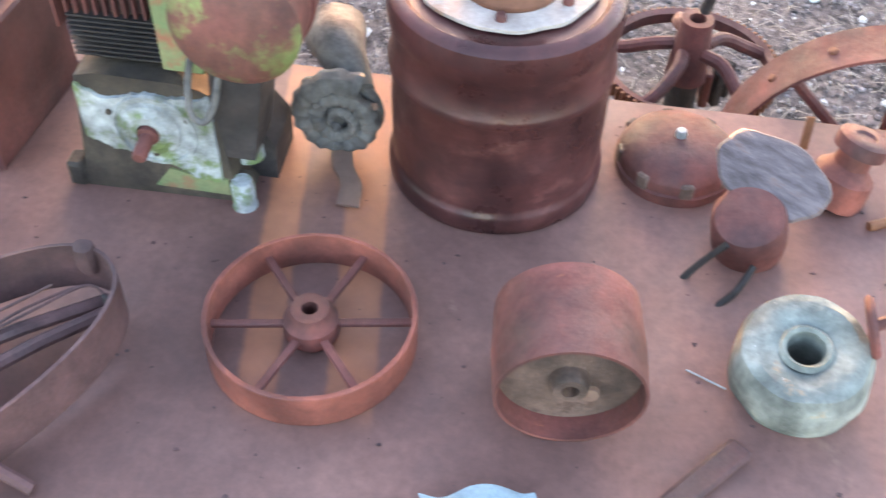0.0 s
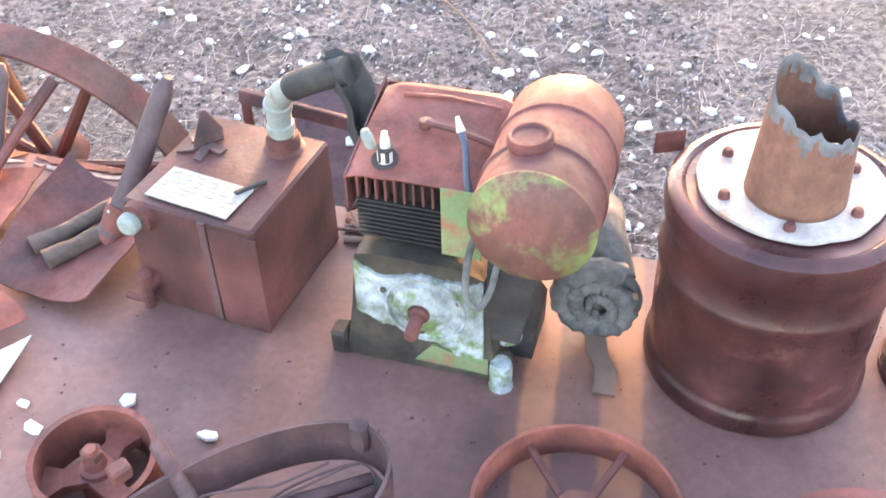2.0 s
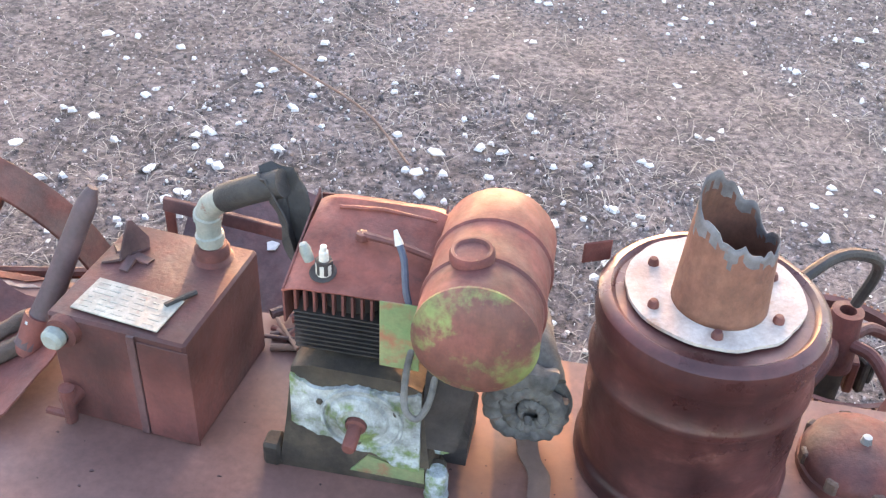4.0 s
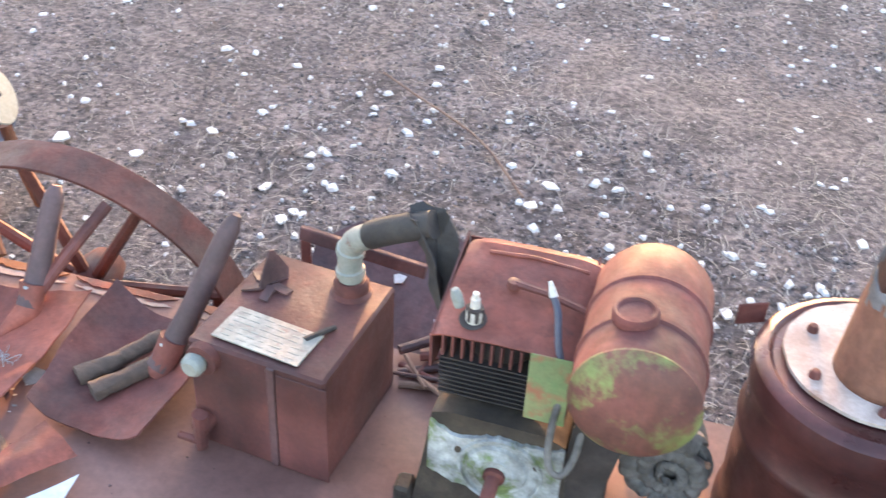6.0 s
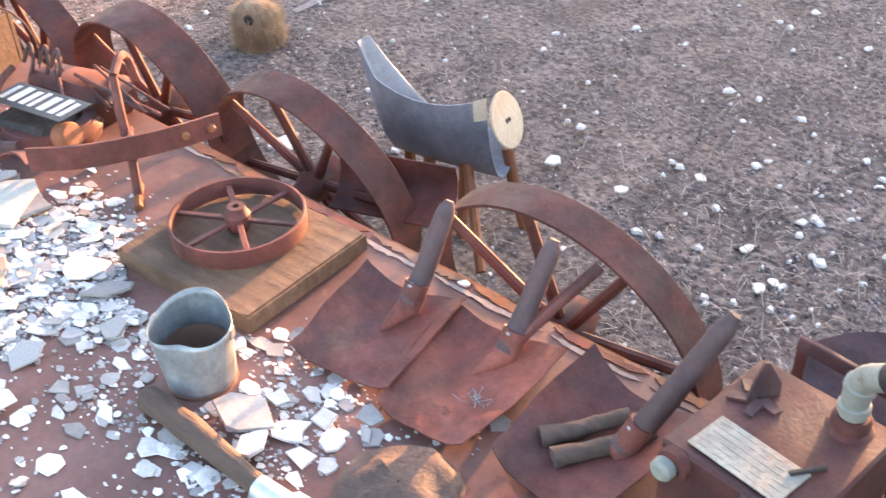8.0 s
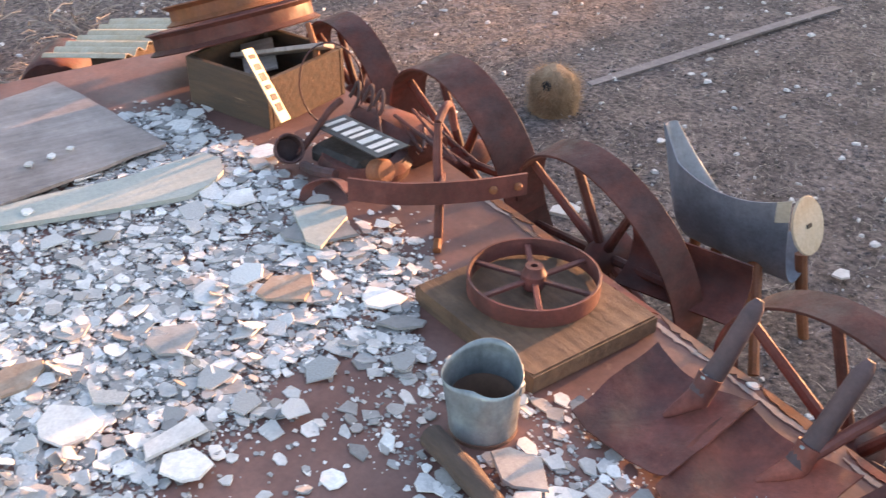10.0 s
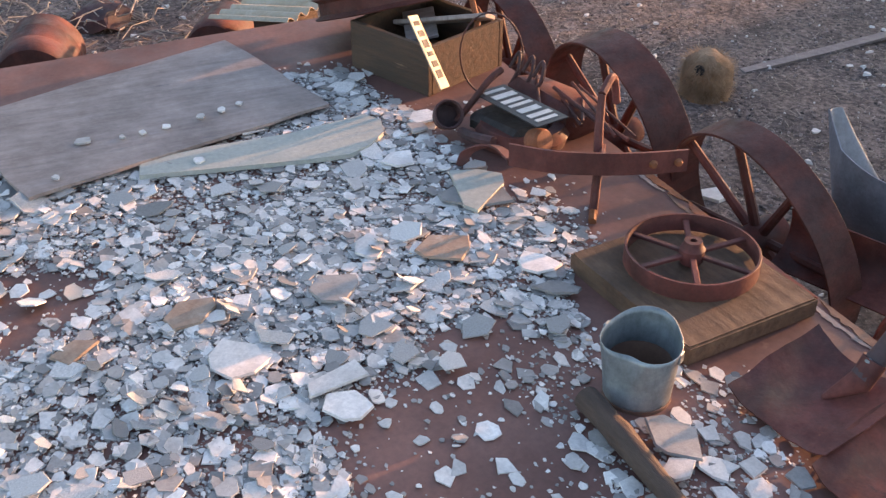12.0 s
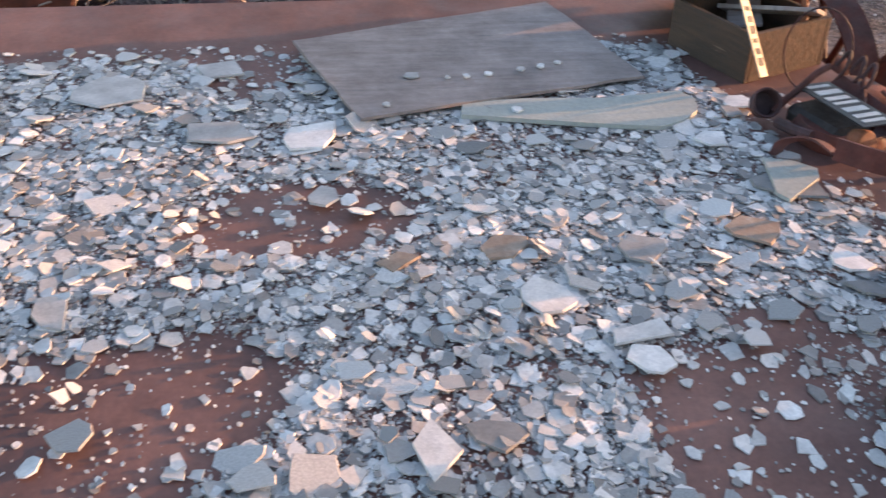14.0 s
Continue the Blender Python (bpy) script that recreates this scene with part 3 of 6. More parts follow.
def build_engine():
    t = thing("stationary_engine", pose(-0.28, -0.27, T), "small old petrol engine with rusted tank and peeling green paint", "engine")
    X90 = Matrix.Rotation(radians(90), 4, "X")
    bm = B()
    slab(bm, [(-0.142, 0.0), (0.138, 0.0), (0.128, 0.016), (-0.132, 0.016)], 0.188, Matrix.Translation((0, 0.092, 0)) @ X90)
    for sx in (-0.145, 0.13):
        box(bm, (sx, -0.085, 0.025), (0.03, 0.04, 0.05), bev=0.006)
    part("base_plate", rough(bm, 0.002, 40), "crankcase", t)
    bm = B()
    slab(bm, [(-0.131, 0.014), (0.126, 0.014), (0.114, 0.12), (0.105, 0.222), (0.07, 0.236), (-0.07, 0.24), (-0.102, 0.232), (-0.115, 0.12)], 0.19, Matrix.Translation((0, 0.09, 0)) @ X90)
    part("crankcase", bm, "crankcase", t)
    bm = B()
    flaked = []
    for k in range(41):
        x = 0.104 - 0.207 * k / 40
        flaked.append((x, 0.214 + 0.010 * noise.noise((x * 34, 3, 0)) + 0.006 * noise.noise((x * 95, 5, 0)) - 0.018 * math.exp(-((x + 0.05) / 0.02) ** 2)))
    for k in range(51):
        x = -0.103 + 0.209 * k / 50
        flaked.append((x, 0.118 - 0.34 * (x + 0.103) + 0.014 * noise.noise((x * 22, 1, 0)) + 0.006 * noise.noise((x * 90, 2, 0))))
    slab(bm, flaked, 0.007, Matrix.Translation((0, -0.1, 0)) @ X90)
    part("cover_plate", rough(bm, 0.002, 30), "cover", t, "white oxidised flaking front cover")
    bm = B()
    Mx = Matrix.Translation((0.006, -0.107, 0.150)) @ X90
    lathe(bm, [(0.018, 0.014), (0.03, 0.014), (0.036, 0.008), (0.046, 0.006), (0.050, 0.0), (0.03, -0.002)], 28, Mx)
    part("shaft_boss", bm, "cover", t)
    part("cover_ring", lathe(B(), [(0.060, 0.0), (0.062, 0.005), (0.066, 0.005), (0.068, 0.0)], 36, Matrix.Translation((0.012, -0.107, 0.148)) @ X90), "cover", t)
    part("shaft", lathe(B(), [(0, 0.062), (0.009, 0.062), (0.0115, 0.058), (0.0115, 0.02), (0.017, 0.018), (0.017, -0.002)], 16, Matrix.Translation((0.006, -0.107, 0.150)) @ Matrix.Rotation(0.12, 4, "X") @ X90), "rust", t)
    for i in range(3):
        a = radians(120 * i + 150)
        part("cover_bolt", lathe(B(), [(0, 0.006), (0.005, 0.005), (0.006, 0)], 6, Matrix.Translation((0.006 + 0.075 * math.cos(a) * 0.95, -0.106, 0.150 + 0.05 * math.sin(a))) @ X90), "crankcase", t)
    part("green_patch", rough(slab(B(), [(-0.01, 0.025), (0.115, 0.022), (0.113, 0.055), (0.07, 0.052), (0.02, 0.066)], 0.004, Matrix.Translation((0, -0.1, 0)) @ X90), 0.0015, 30), "green", t)
    part("mounting_foot", lathe(B(), [(0, 0.055), (0.016, 0.055), (0.019, 0.045), (0.019, 0.004), (0.021, 0.0), (0.0, 0.0)], 18, Matrix.Translation((0.134, -0.10, 0))), "cover", t, "pale corroded mounting foot")
    part("filler_cap", lathe(B(), [(0, 0.03), (0.02, 0.03), (0.025, 0.022), (0.026, 0.0)], 20, Matrix.Translation((0.128, -0.035, 0.05))), "cover", t)
    part("cap_grip", box(B(), (0.128, -0.035, 0.085), (0.036, 0.004, 0.014), Matrix(), 0.001), "cover", t)
    bm = B()
    slab(bm, [(0.105, 0.0), (0.17, 0.0), (0.172, 0.07), (0.15, 0.105), (0.105, 0.13)], 0.10, Matrix.Translation((0, 0.07, 0)) @ X90)
    part("side_bracket", rough(bm, 0.002, 30), "iron_black", t)
    # barrel and its cooling fins
    part("cylinder_barrel", lathe(B(), [(0, 0.23), (0.06, 0.23), (0.06, 0.37), (0, 0.37)], 20, Matrix.Translation((-0.02, 0.0, 0))), "iron_black", t)
    for i in range(9):
        part("cooling_fin", box(B(), (-0.025, -0.005, 0.252 + i * 0.0085), (0.155, 0.135, 0.003), bev=0), "iron_black", t)
    for i in range(11):
        part("grille_bar", box(B(), (-0.098 + i * 0.0147, -0.068, 0.345), (0.004, 0.012, 0.038), bev=0), "rust", t)
    # sheet cowl: top, side skirts
    bm = B()
    fz = lambda u, v: 0.372 + 0.055 * v - 0.010 * abs(2 * u - 1) ** 6
    grid_sheet(bm, 14, 8, lambda u, v: (-0.118 + 0.21 * u + 0.012 * v, -0.078 + 0.205 * v, fz(u, v) - (0.018 if v > 0.99 else 0)), 0.003)
    part("cowl_top", rough(bm, 0.0015, 25), "rust_red", t)
    for sx, name in ((-0.117, "cowl_side"), (0.093, "cowl_side")):
        bm = B()
        slab(bm, [(-0.076, 0.30 if sx < 0 else 0.262), (0.12, 0.262), (0.125, 0.415), (-0.076, 0.366)], 0.003, Matrix.Translation((sx, 0, 0)) @ Matrix.Rotation(radians(90), 4, "Z") @ X90)
        part(name, bm, "rust", t)
    part("cowl_back", box(B(), (-0.01, 0.127, 0.335), (0.205, 0.003, 0.14), bev=0), "rust", t)
    part("green_panel", rough(box(B(), (0.064, -0.078, 0.308), (0.062, 0.003, 0.128), bev=0.001), 0.001, 30), "green", t, "faded lime-green flaking side panel")
    part("pressed_rib", tube(B(), [(-0.07, 0.08, 0.416), (0.0, 0.085, 0.418), (0.085, 0.082, 0.412)], 0.0035, 6), "rust_red", t)
    part("plug_hole", lathe(B(), [(0, 0.0015), (0.019, 0.0015), (0.021, 0)], 20, Matrix.Translation((-0.062, -0.045, 0.382)) @ Matrix.Rotation(0.26, 4, "X")), "iron_black", t)
    pl = part("spark_plug", lathe(B(), [(0, 0.0), (0.013, 0.0), (0.013, 0.02), (0.008, 0.022), (0.007, 0.04), (0.005, 0.042), (0.005, 0.05), (0, 0.052)], 12, Matrix.Translation((-0.060, -0.045, 0.38))), "porcelain", t)
    part("plug_nut", lathe(B(), [(0, 0.022), (0.014, 0.022), (0.014, 0), (0, 0)], 6, Matrix.Translation((-0.060, -0.045, 0.383))), "iron_black", pl)
    part("plug_lead_end", lathe(B(), [(0, 0), (0.008, 0), (0.009, 0.02), (0.006, 0.03), (0, 0.032)], 10, Matrix.Translation((-0.085, -0.038, 0.395)) @ Matrix.Rotation(-0.3, 4, "Y")), "pipe", t)
    part("throttle_rod", tube(B(), [(-0.015, 0.02, 0.412), (0.03, 0.015, 0.41), (0.10, 0.0, 0.402)], [0.007, 0.006, 0.006], 8), "rust", t)
    part("rod_end", lathe(B(), [(0, 0.014), (0.009, 0.012), (0.011, 0.004), (0.01, 0)], 12, Matrix.Translation((-0.018, 0.02, 0.404))), "rust", t)
    part("blue_lead", tube(B(), spline([(0.045, -0.01, 0.43), (0.058, -0.03, 0.415), (0.068, -0.06, 0.385), (0.078, -0.075, 0.36)]), 0.0055, 8), "blue", t, "frayed blue cable")
    part("cable_stub", tube(B(), [(0.038, -0.003, 0.447), (0.047, -0.013, 0.428)], [0.003, 0.007], 8), "porcelain", t)
    part("carburettor", rough(box(B(), (0.098, -0.055, 0.345), (0.03, 0.04, 0.045), bev=0.01), 0.005, 40), "rust", t)
    part("pipe_loop", tube(B(), spline([(0.085, -0.06, 0.30), (0.08, -0.1, 0.26), (0.085, -0.13, 0.215), (0.105, -0.135, 0.2), (0.12, -0.12, 0.225), (0.125, -0.09, 0.27)]), 0.0055, 8), "horn", t, "dull blue-grey hose loop")
    # fuel tank
    Mt = Matrix.Translation((0.189, -0.175, 0.408)) @ Matrix.Rotation(radians(1), 4, "Z") @ Matrix.Rotation(radians(-3), 4, "X") @ Matrix.Rotation(radians(-90), 4, "X")
    prof = [(0.088, 0.0), (0.088, 0.068), (0.0915, 0.072), (0.0915, 0.080), (0.088, 0.084), (0.088, 0.168), (0.0915, 0.172), (0.0915, 0.180), (0.088, 0.184), (0.088, 0.262), (0.08, 0.28), (0.06, 0.291), (0.03, 0.297), (0, 0.298)]
    tank = part("fuel_tank", lathe(B(), prof, 44, Mt), "tank", t, "red rusted cylindrical fuel tank")
    part("tank_end", lathe(B(), [(0, -0.024), (0.03, -0.023), (0.06, -0.018), (0.08, -0.009), (0.0885, 0.0), (0.0885, 0.004)], 44, Mt), "tank_end", tank, "tank end with flaking lime-green paint")
    part("tank_cap", lathe(B(), [(0, 0.012), (0.022, 0.012), (0.025, 0.016), (0.029, 0.016), (0.032, 0.011), (0.032, 0.0), (0.027, -0.004), (0.026, -0.012)], 28, Matrix.Translation((0.168, -0.098, 0.488)) @ Matrix.Rotation(-0.08, 4, "Y")), "tank", tank)
    bm = B()
    slab(bm, [(0.10, 0.10), (0.16, 0.10), (0.20, 0.32), (0.15, 0.33), (0.11, 0.27)], 0.10, Matrix.Translation((0, 0.0, 0)) @ X90)
    part("tank_bracket", rough(bm, 0.004, 25), "iron_black", t)


def build_horn():
    t = thing("horn", pose(-0.018, -0.200, T) @ Matrix.Scale(1.1, 4), "grey crusted snail-shaped horn on a bent strap", "horn")
    bm = B()
    pts, rad = [], []
    for i in range(230):
        a = radians(60 + i * 4)
        r = 0.058 * (1 - i / 250) + 0.004
        pts.append((r * math.cos(a), -0.016 - 0.020 * (i / 229), 0.075 + r * math.sin(a)))
        rad.append(0.0215 * (1 - i / 290) * (1 + 0.10 * math.sin(i * 1.15)))
    tube(bm, pts, rad, 10)
    part("snail_coil", rough(bm, 0.0035, 40), "horn", t)
    part("coil_plate", lathe(B(), [(0, 0.0), (0.062, 0.0), (0.065, 0.008), (0.06, 0.016), (0, 0.016)], 28, Matrix.Translation((0, 0.005, 0.075)) @ Matrix.Rotation(radians(90), 4, "X")), "horn", t)
    part("trumpet", rough(tube(B(), spline([(0.03, -0.01, 0.115), (-0.01, 0.05, 0.14), (-0.035, 0.12, 0.12)]), [0.024 + 0.0022 * i for i in range(13)], 14), 0.002, 40), "horn", t)
    part("centre_nut", lathe(B(), [(0, 0.012), (0.004, 0.010), (0.007, 0.0)], 12, Matrix.Translation((0, -0.045, 0.075)) @ Matrix.Rotation(radians(90), 4, "X")), "horn", t)
    for i in range(4):
        a = radians(25 + 90 * i)
        part("screw", lathe(B(), [(0, 0.006), (0.006, 0.004), (0.007, 0)], 6, Matrix.Translation((0.058 * math.cos(a), -0.018, 0.075 + 0.058 * math.sin(a))) @ Matrix.Rotation(radians(90), 4, "X")), "strap", t)
    sp = spline([(0.002, -0.03, 0.012), (0.012, -0.065, 0.008), (0.030, -0.095, 0.006), (0.034, -0.14, 0.004)])
    bm = B()
    grid_sheet(bm, 18, 2, lambda u, v: (sp[int(u * 18)].x + (v - 0.5) * 0.034, sp[int(u * 18)].y, sp[int(u * 18)].z + 0.006), 0.004)
    part("mounting_strap", bm, "strap", t, "bent tan rusted strap")


def build_fuel_box():
    t = thing("fuel_box", pose(-0.670, -0.215, T, 0, 0, -6), "rusted square steel box with label, elbow pipe and taps", "tank")
    W, D, H = 0.25, 0.27, 0.228
    bm = box(B(), (0, 0, H / 2), (W, D, H), bev=0.005)
    part("box_body", rough(bm, 0.0015, 14), "box_rust", t)
    part("front_strip", box(B(), (0.03, -D / 2 - 0.002, H / 2), (0.014, 0.006, H - 0.01), bev=0.001), "rust_dark", t)
    part("front_panel", box(B(), (0.085, -D / 2 - 0.0015, H / 2 - 0.004), (0.092, 0.003, H - 0.02), bev=0.001), "box_rust", t)
    pl = part("label_plate", box(B(), (0, 0, 0), (0.163, 0.084, 0.003), Matrix.Translation((-0.008, -0.077, H + 0.004)) @ Matrix.Rotation(radians(-3), 4, "Z"), 0.001), "plate", t, "worn pale metal label plate with illegible lines")
    for i in range(6):
        bm = B()
        x = -0.07
        while x < 0.055:
            w = 0.006 + 0.016 * random.random()
            box(bm, (x + w / 2, 0.031 - i * 0.0125, 0.0018), (w, 0.0018 + 0.002 * random.random(), 0.0006), Matrix.Translation((-0.008, -0.077, H + 0.004)) @ Matrix.Rotation(radians(-3), 4, "Z"), 0)
            x += w + 0.003 + 0.012 * random.random()
        part("text_line", bm, "pipe", pl)
    bm = B()
    lathe(bm, [(0, 0.036), (0.013, 0.036), (0.019, 0.03), (0.02, 0.016), (0.017, 0.014), (0.017, -0.004)], 20, Matrix.Translation((-0.10, -D / 2, H - 0.03)) @ Matrix.Rotation(radians(90), 4, "X"))
    part("outlet_cap", bm, "pipe", t, "pale corroded outlet cap")
    part("outlet_collar", lathe(B(), [(0.016, 0.016), (0.028, 0.014), (0.03, -0.002)], 16, Matrix.Translation((-0.092, -D / 2, H - 0.026)) @ Matrix.Rotation(radians(90), 4, "X")), "rust", t)
    bm = B()
    tube(bm, [(-0.098, -D / 2 + 0.01, 0.06), (-0.10, -D / 2 - 0.028, 0.058)], 0.016, 12)
    tube(bm, [(-0.10, -D / 2 - 0.022, 0.085), (-0.10, -D / 2 - 0.024, 0.012)], [0.014, 0.011], 10)
    box(bm, (-0.118, -D / 2 - 0.03, 0.03), (0.05, 0.012, 0.014), bev=0.003)
    part("drain_tap", rough(bm, 0.003, 40), "rust", t)
    tab = slab(B(), [(-0.03, 0.0), (0.03, 0.0), (0.034, 0.02), (0.012, 0.062), (0.004, 0.064)], 0.005, Matrix.Translation((-0.072, 0.05, H + 0.001)) @ Matrix.Rotation(radians(62), 4, "Z") @ Matrix.Rotation(radians(78), 4, "X"))
    part("standing_tab", rough(tab, 0.0015, 30), "rust_dark", t, "bent upright iron tab")
    for k in range(5):
        a = k * 1.3
        part("rust_flake", rough(slab(B(), [(-0.02, -0.008), (0.016, -0.011), (0.02, 0.006), (-0.012, 0.010)], 0.004), 0.003, 60), "rust_dark", t).matrix_local = pose(-0.075 + 0.026 * math.cos(a), 0.04 + 0.024 * math.sin(a), H + 0.002, 6, 5, 70 * k)
    part("bead", rough(tube(B(), [(0.052, -0.062, H + 0.006), (0.074, -0.03, H + 0.007), (0.082, -0.012, H + 0.005)], 0.005, 6), 0.002, 80), "hose", t)
    part("pipe_socket", lathe(B(), [(0.0, 0.03), (0.026, 0.03), (0.031, 0.022), (0.031, 0.008), (0.038, 0.0)], 18, Matrix.Translation((0.061, 0.090, H))), "rust", t)
    p = spline([(0.061, 0.090, H + 0.02), (0.060, 0.088, H + 0.07), (0.072, 0.080, H + 0.115), (0.117, 0.065, H + 0.155), (0.176, 0.055, H + 0.192), (0.222, 0.055, H + 0.212)])
    part("elbow_pipe", rough(tube(B(), p[:20], 0.0215, 16), 0.0012, 60), "pipe", t, "grey-green bent pipe")
    for k in (3, 9):
        part("hose_clamp", lathe(B(), [(0.021, -0.008), (0.025, -0.006), (0.025, 0.006), (0.021, 0.008)], 16, Matrix.Translation(p[k]) @ (p[k + 1] - p[k - 1]).to_track_quat("Z", "Y").to_matrix().to_4x4()), "pipe", t)
    part("rubber_hose", tube(B(), p[17:], [0.0235] * len(p[17:]), 14), "hose", t, "perished dark rubber hose")
    bm = B()
    q = spline([(0.215, 0.055, H + 0.225), (0.242, 0.045, H + 0.19), (0.255, 0.035, H + 0.13), (0.272, 0.03, H + 0.06), (0.28, 0.03, H + 0.02)])
    n = len(q) - 1
    grid_sheet(bm, n, 8, lambda u, v: q[round(u * n)] + (1 - 0.5 * u) * Vector((0.038 * math.cos(v * 3.4 + 0.9) * (1 + 0.4 * noise.noise((u * 6, v * 5, 1))), 0.024 * math.sin(v * 3.4 + 0.9), 0.034 * noise.noise((u * 3, v * 9, 4)))), 0.003)
    part("torn_hose_end", bm, "hose", t, "split torn hanging hose end", 50)


def build_back_sheet():
    t = thing("mudguard", pose(-0.60, 0.02, 0.38), "curved purple-rusted sheet-metal guard leaning out behind the box", "mudguard")
    lean = Matrix.Rotation(radians(-63), 4, "X")
    bm = B()
    grid_sheet(bm, 24, 8, lambda u, v: (-0.22 + 0.44 * u, 0.03 * math.sin(v * 2.6), v * (0.34 - 0.13 * abs(2 * u - 0.9) ** 2.2)), 0.004, lean)
    part("guard_sheet", rough(bm, 0.003, 16), "rust_dark", t)
    part("angle_bar", box(B(), (-0.065, -0.004, 0.262), (0.25, 0.012, 0.03), Matrix.Rotation(radians(7), 4, "Y"), 0.002), "rust_dark", t)
    for x in (-0.15, -0.06):
        part("bar_strut", box(B(), (x, 0.004, 0.13), (0.02, 0.006, 0.28), bev=0.001), "rust", t)
    rnd = random.Random(4)
    for x, d in ((-0.02, 0.20), (0.09, 0.12), (0.12, 0.23)):
        bm = B()
        shard(rnd, 0.016, 0.004, bm, Matrix())
        solid("slate_chip", bm, "slate", pose(-0.60 + x, 0.02, 0.38) @ lean @ Matrix.Translation((0, 0.03 * math.sin(d / 0.3 * 2.6) - 0.004, d)) @ Matrix.Rotation(radians(90), 4, "X"), "pale slate chip lying on the leaning guard", "slate", "stray chips", smooth=0)


def build_scrap_rods():
    for i, (x, y, a, l, r) in enumerate(((-0.53, -0.07, 28, 0.12, 0.008), (-0.535, -0.045, -20, 0.13, 0.006), (-0.52, -0.10, 12, 0.10, 0.007), (-0.545, -0.02, 40, 0.11, 0.010), (-0.50, -0.08, 70, 0.09, 0.005), (-0.52, -0.055, -35, 0.12, 0.005), (-0.54, -0.085, 5, 0.12, 0.004), (-0.50, -0.03, 20, 0.08, 0.012), (-0.53, -0.03, -50, 0.10, 0.004))):
        bm = B()
        d = Vector((math.cos(radians(a)), math.sin(radians(a)), 0.06 * (i % 2)))
        lathe(bm, [(r * 0.6, 0), (r, 0), (r, l), (r * 0.6, l)], 10, d.to_track_quat("Z", "Y").to_matrix().to_4x4(), closed=True)
        solid("pipe_offcut", bm, ("rust_dark", "rust", "strap")[i % 3], Matrix.Translation((x, y, T + r + 0.007 * (i // 3))), "short rusted pipe offcut lying in a small heap", "pipe", "pipe offcuts")


def build_wheels_front():
    spoked_wheel("spoked_pulley_wheel", pose(0.025, -0.617, T + 0.031, 0, 0, 8), 0.152, 0.060, 0.007, 6, 0.040, 0.062, "rust", "orange-rusted six-spoke iron wheel lying flat", "wheel", "small wheels", 0.012, 0.008, 0.012, 0.006, "rust", turn=radians(2), lip=0.002, rim_mat="rust_red")
    # flat belt pulley with three webs
    t = thing("belt_pulley", pose(-0.665, -0.735, T + 0.001, 3, 2, 15), "red-rusted small belt pulley with a bolt through its hub", "pulley")
    part("pulley_rim", lathe(B(), [(0.083, 0.0), (0.092, 0.0), (0.095, 0.045), (0.093, 0.092), (0.083, 0.092), (0.081, 0.05)], 48, closed=True), "rust_red", t)
    for i in range(3):
        a = radians(120 * i + 75)
        bm = B()
        slab(bm, [(0.01, -0.024), (0.05, -0.016), (0.084, -0.034), (0.084, 0.034), (0.05, 0.016), (0.01, 0.024)], 0.016, Matrix.Translation((0, 0, 0.035)) @ Matrix.Rotation(a, 4, "Z"), lambda x, y: 0.016 * max(0, 1 - x / 0.06))
        part("web", bm, "rust_red", t)
    part("pulley_hub", lathe(B(), [(0, 0.112), (0.009, 0.112), (0.011, 0.108), (0.012, 0.092), (0.016, 0.09), (0.018, 0.075), (0.024, 0.07), (0.028, 0.04), (0.028, 0.01), (0, 0.01)], 22), "rust_red", t)
    part("hub_nut", lathe(B(), [(0, 0.104), (0.016, 0.104), (0.017, 0.1), (0.017, 0.092), (0, 0.092)], 6), "rust", t)


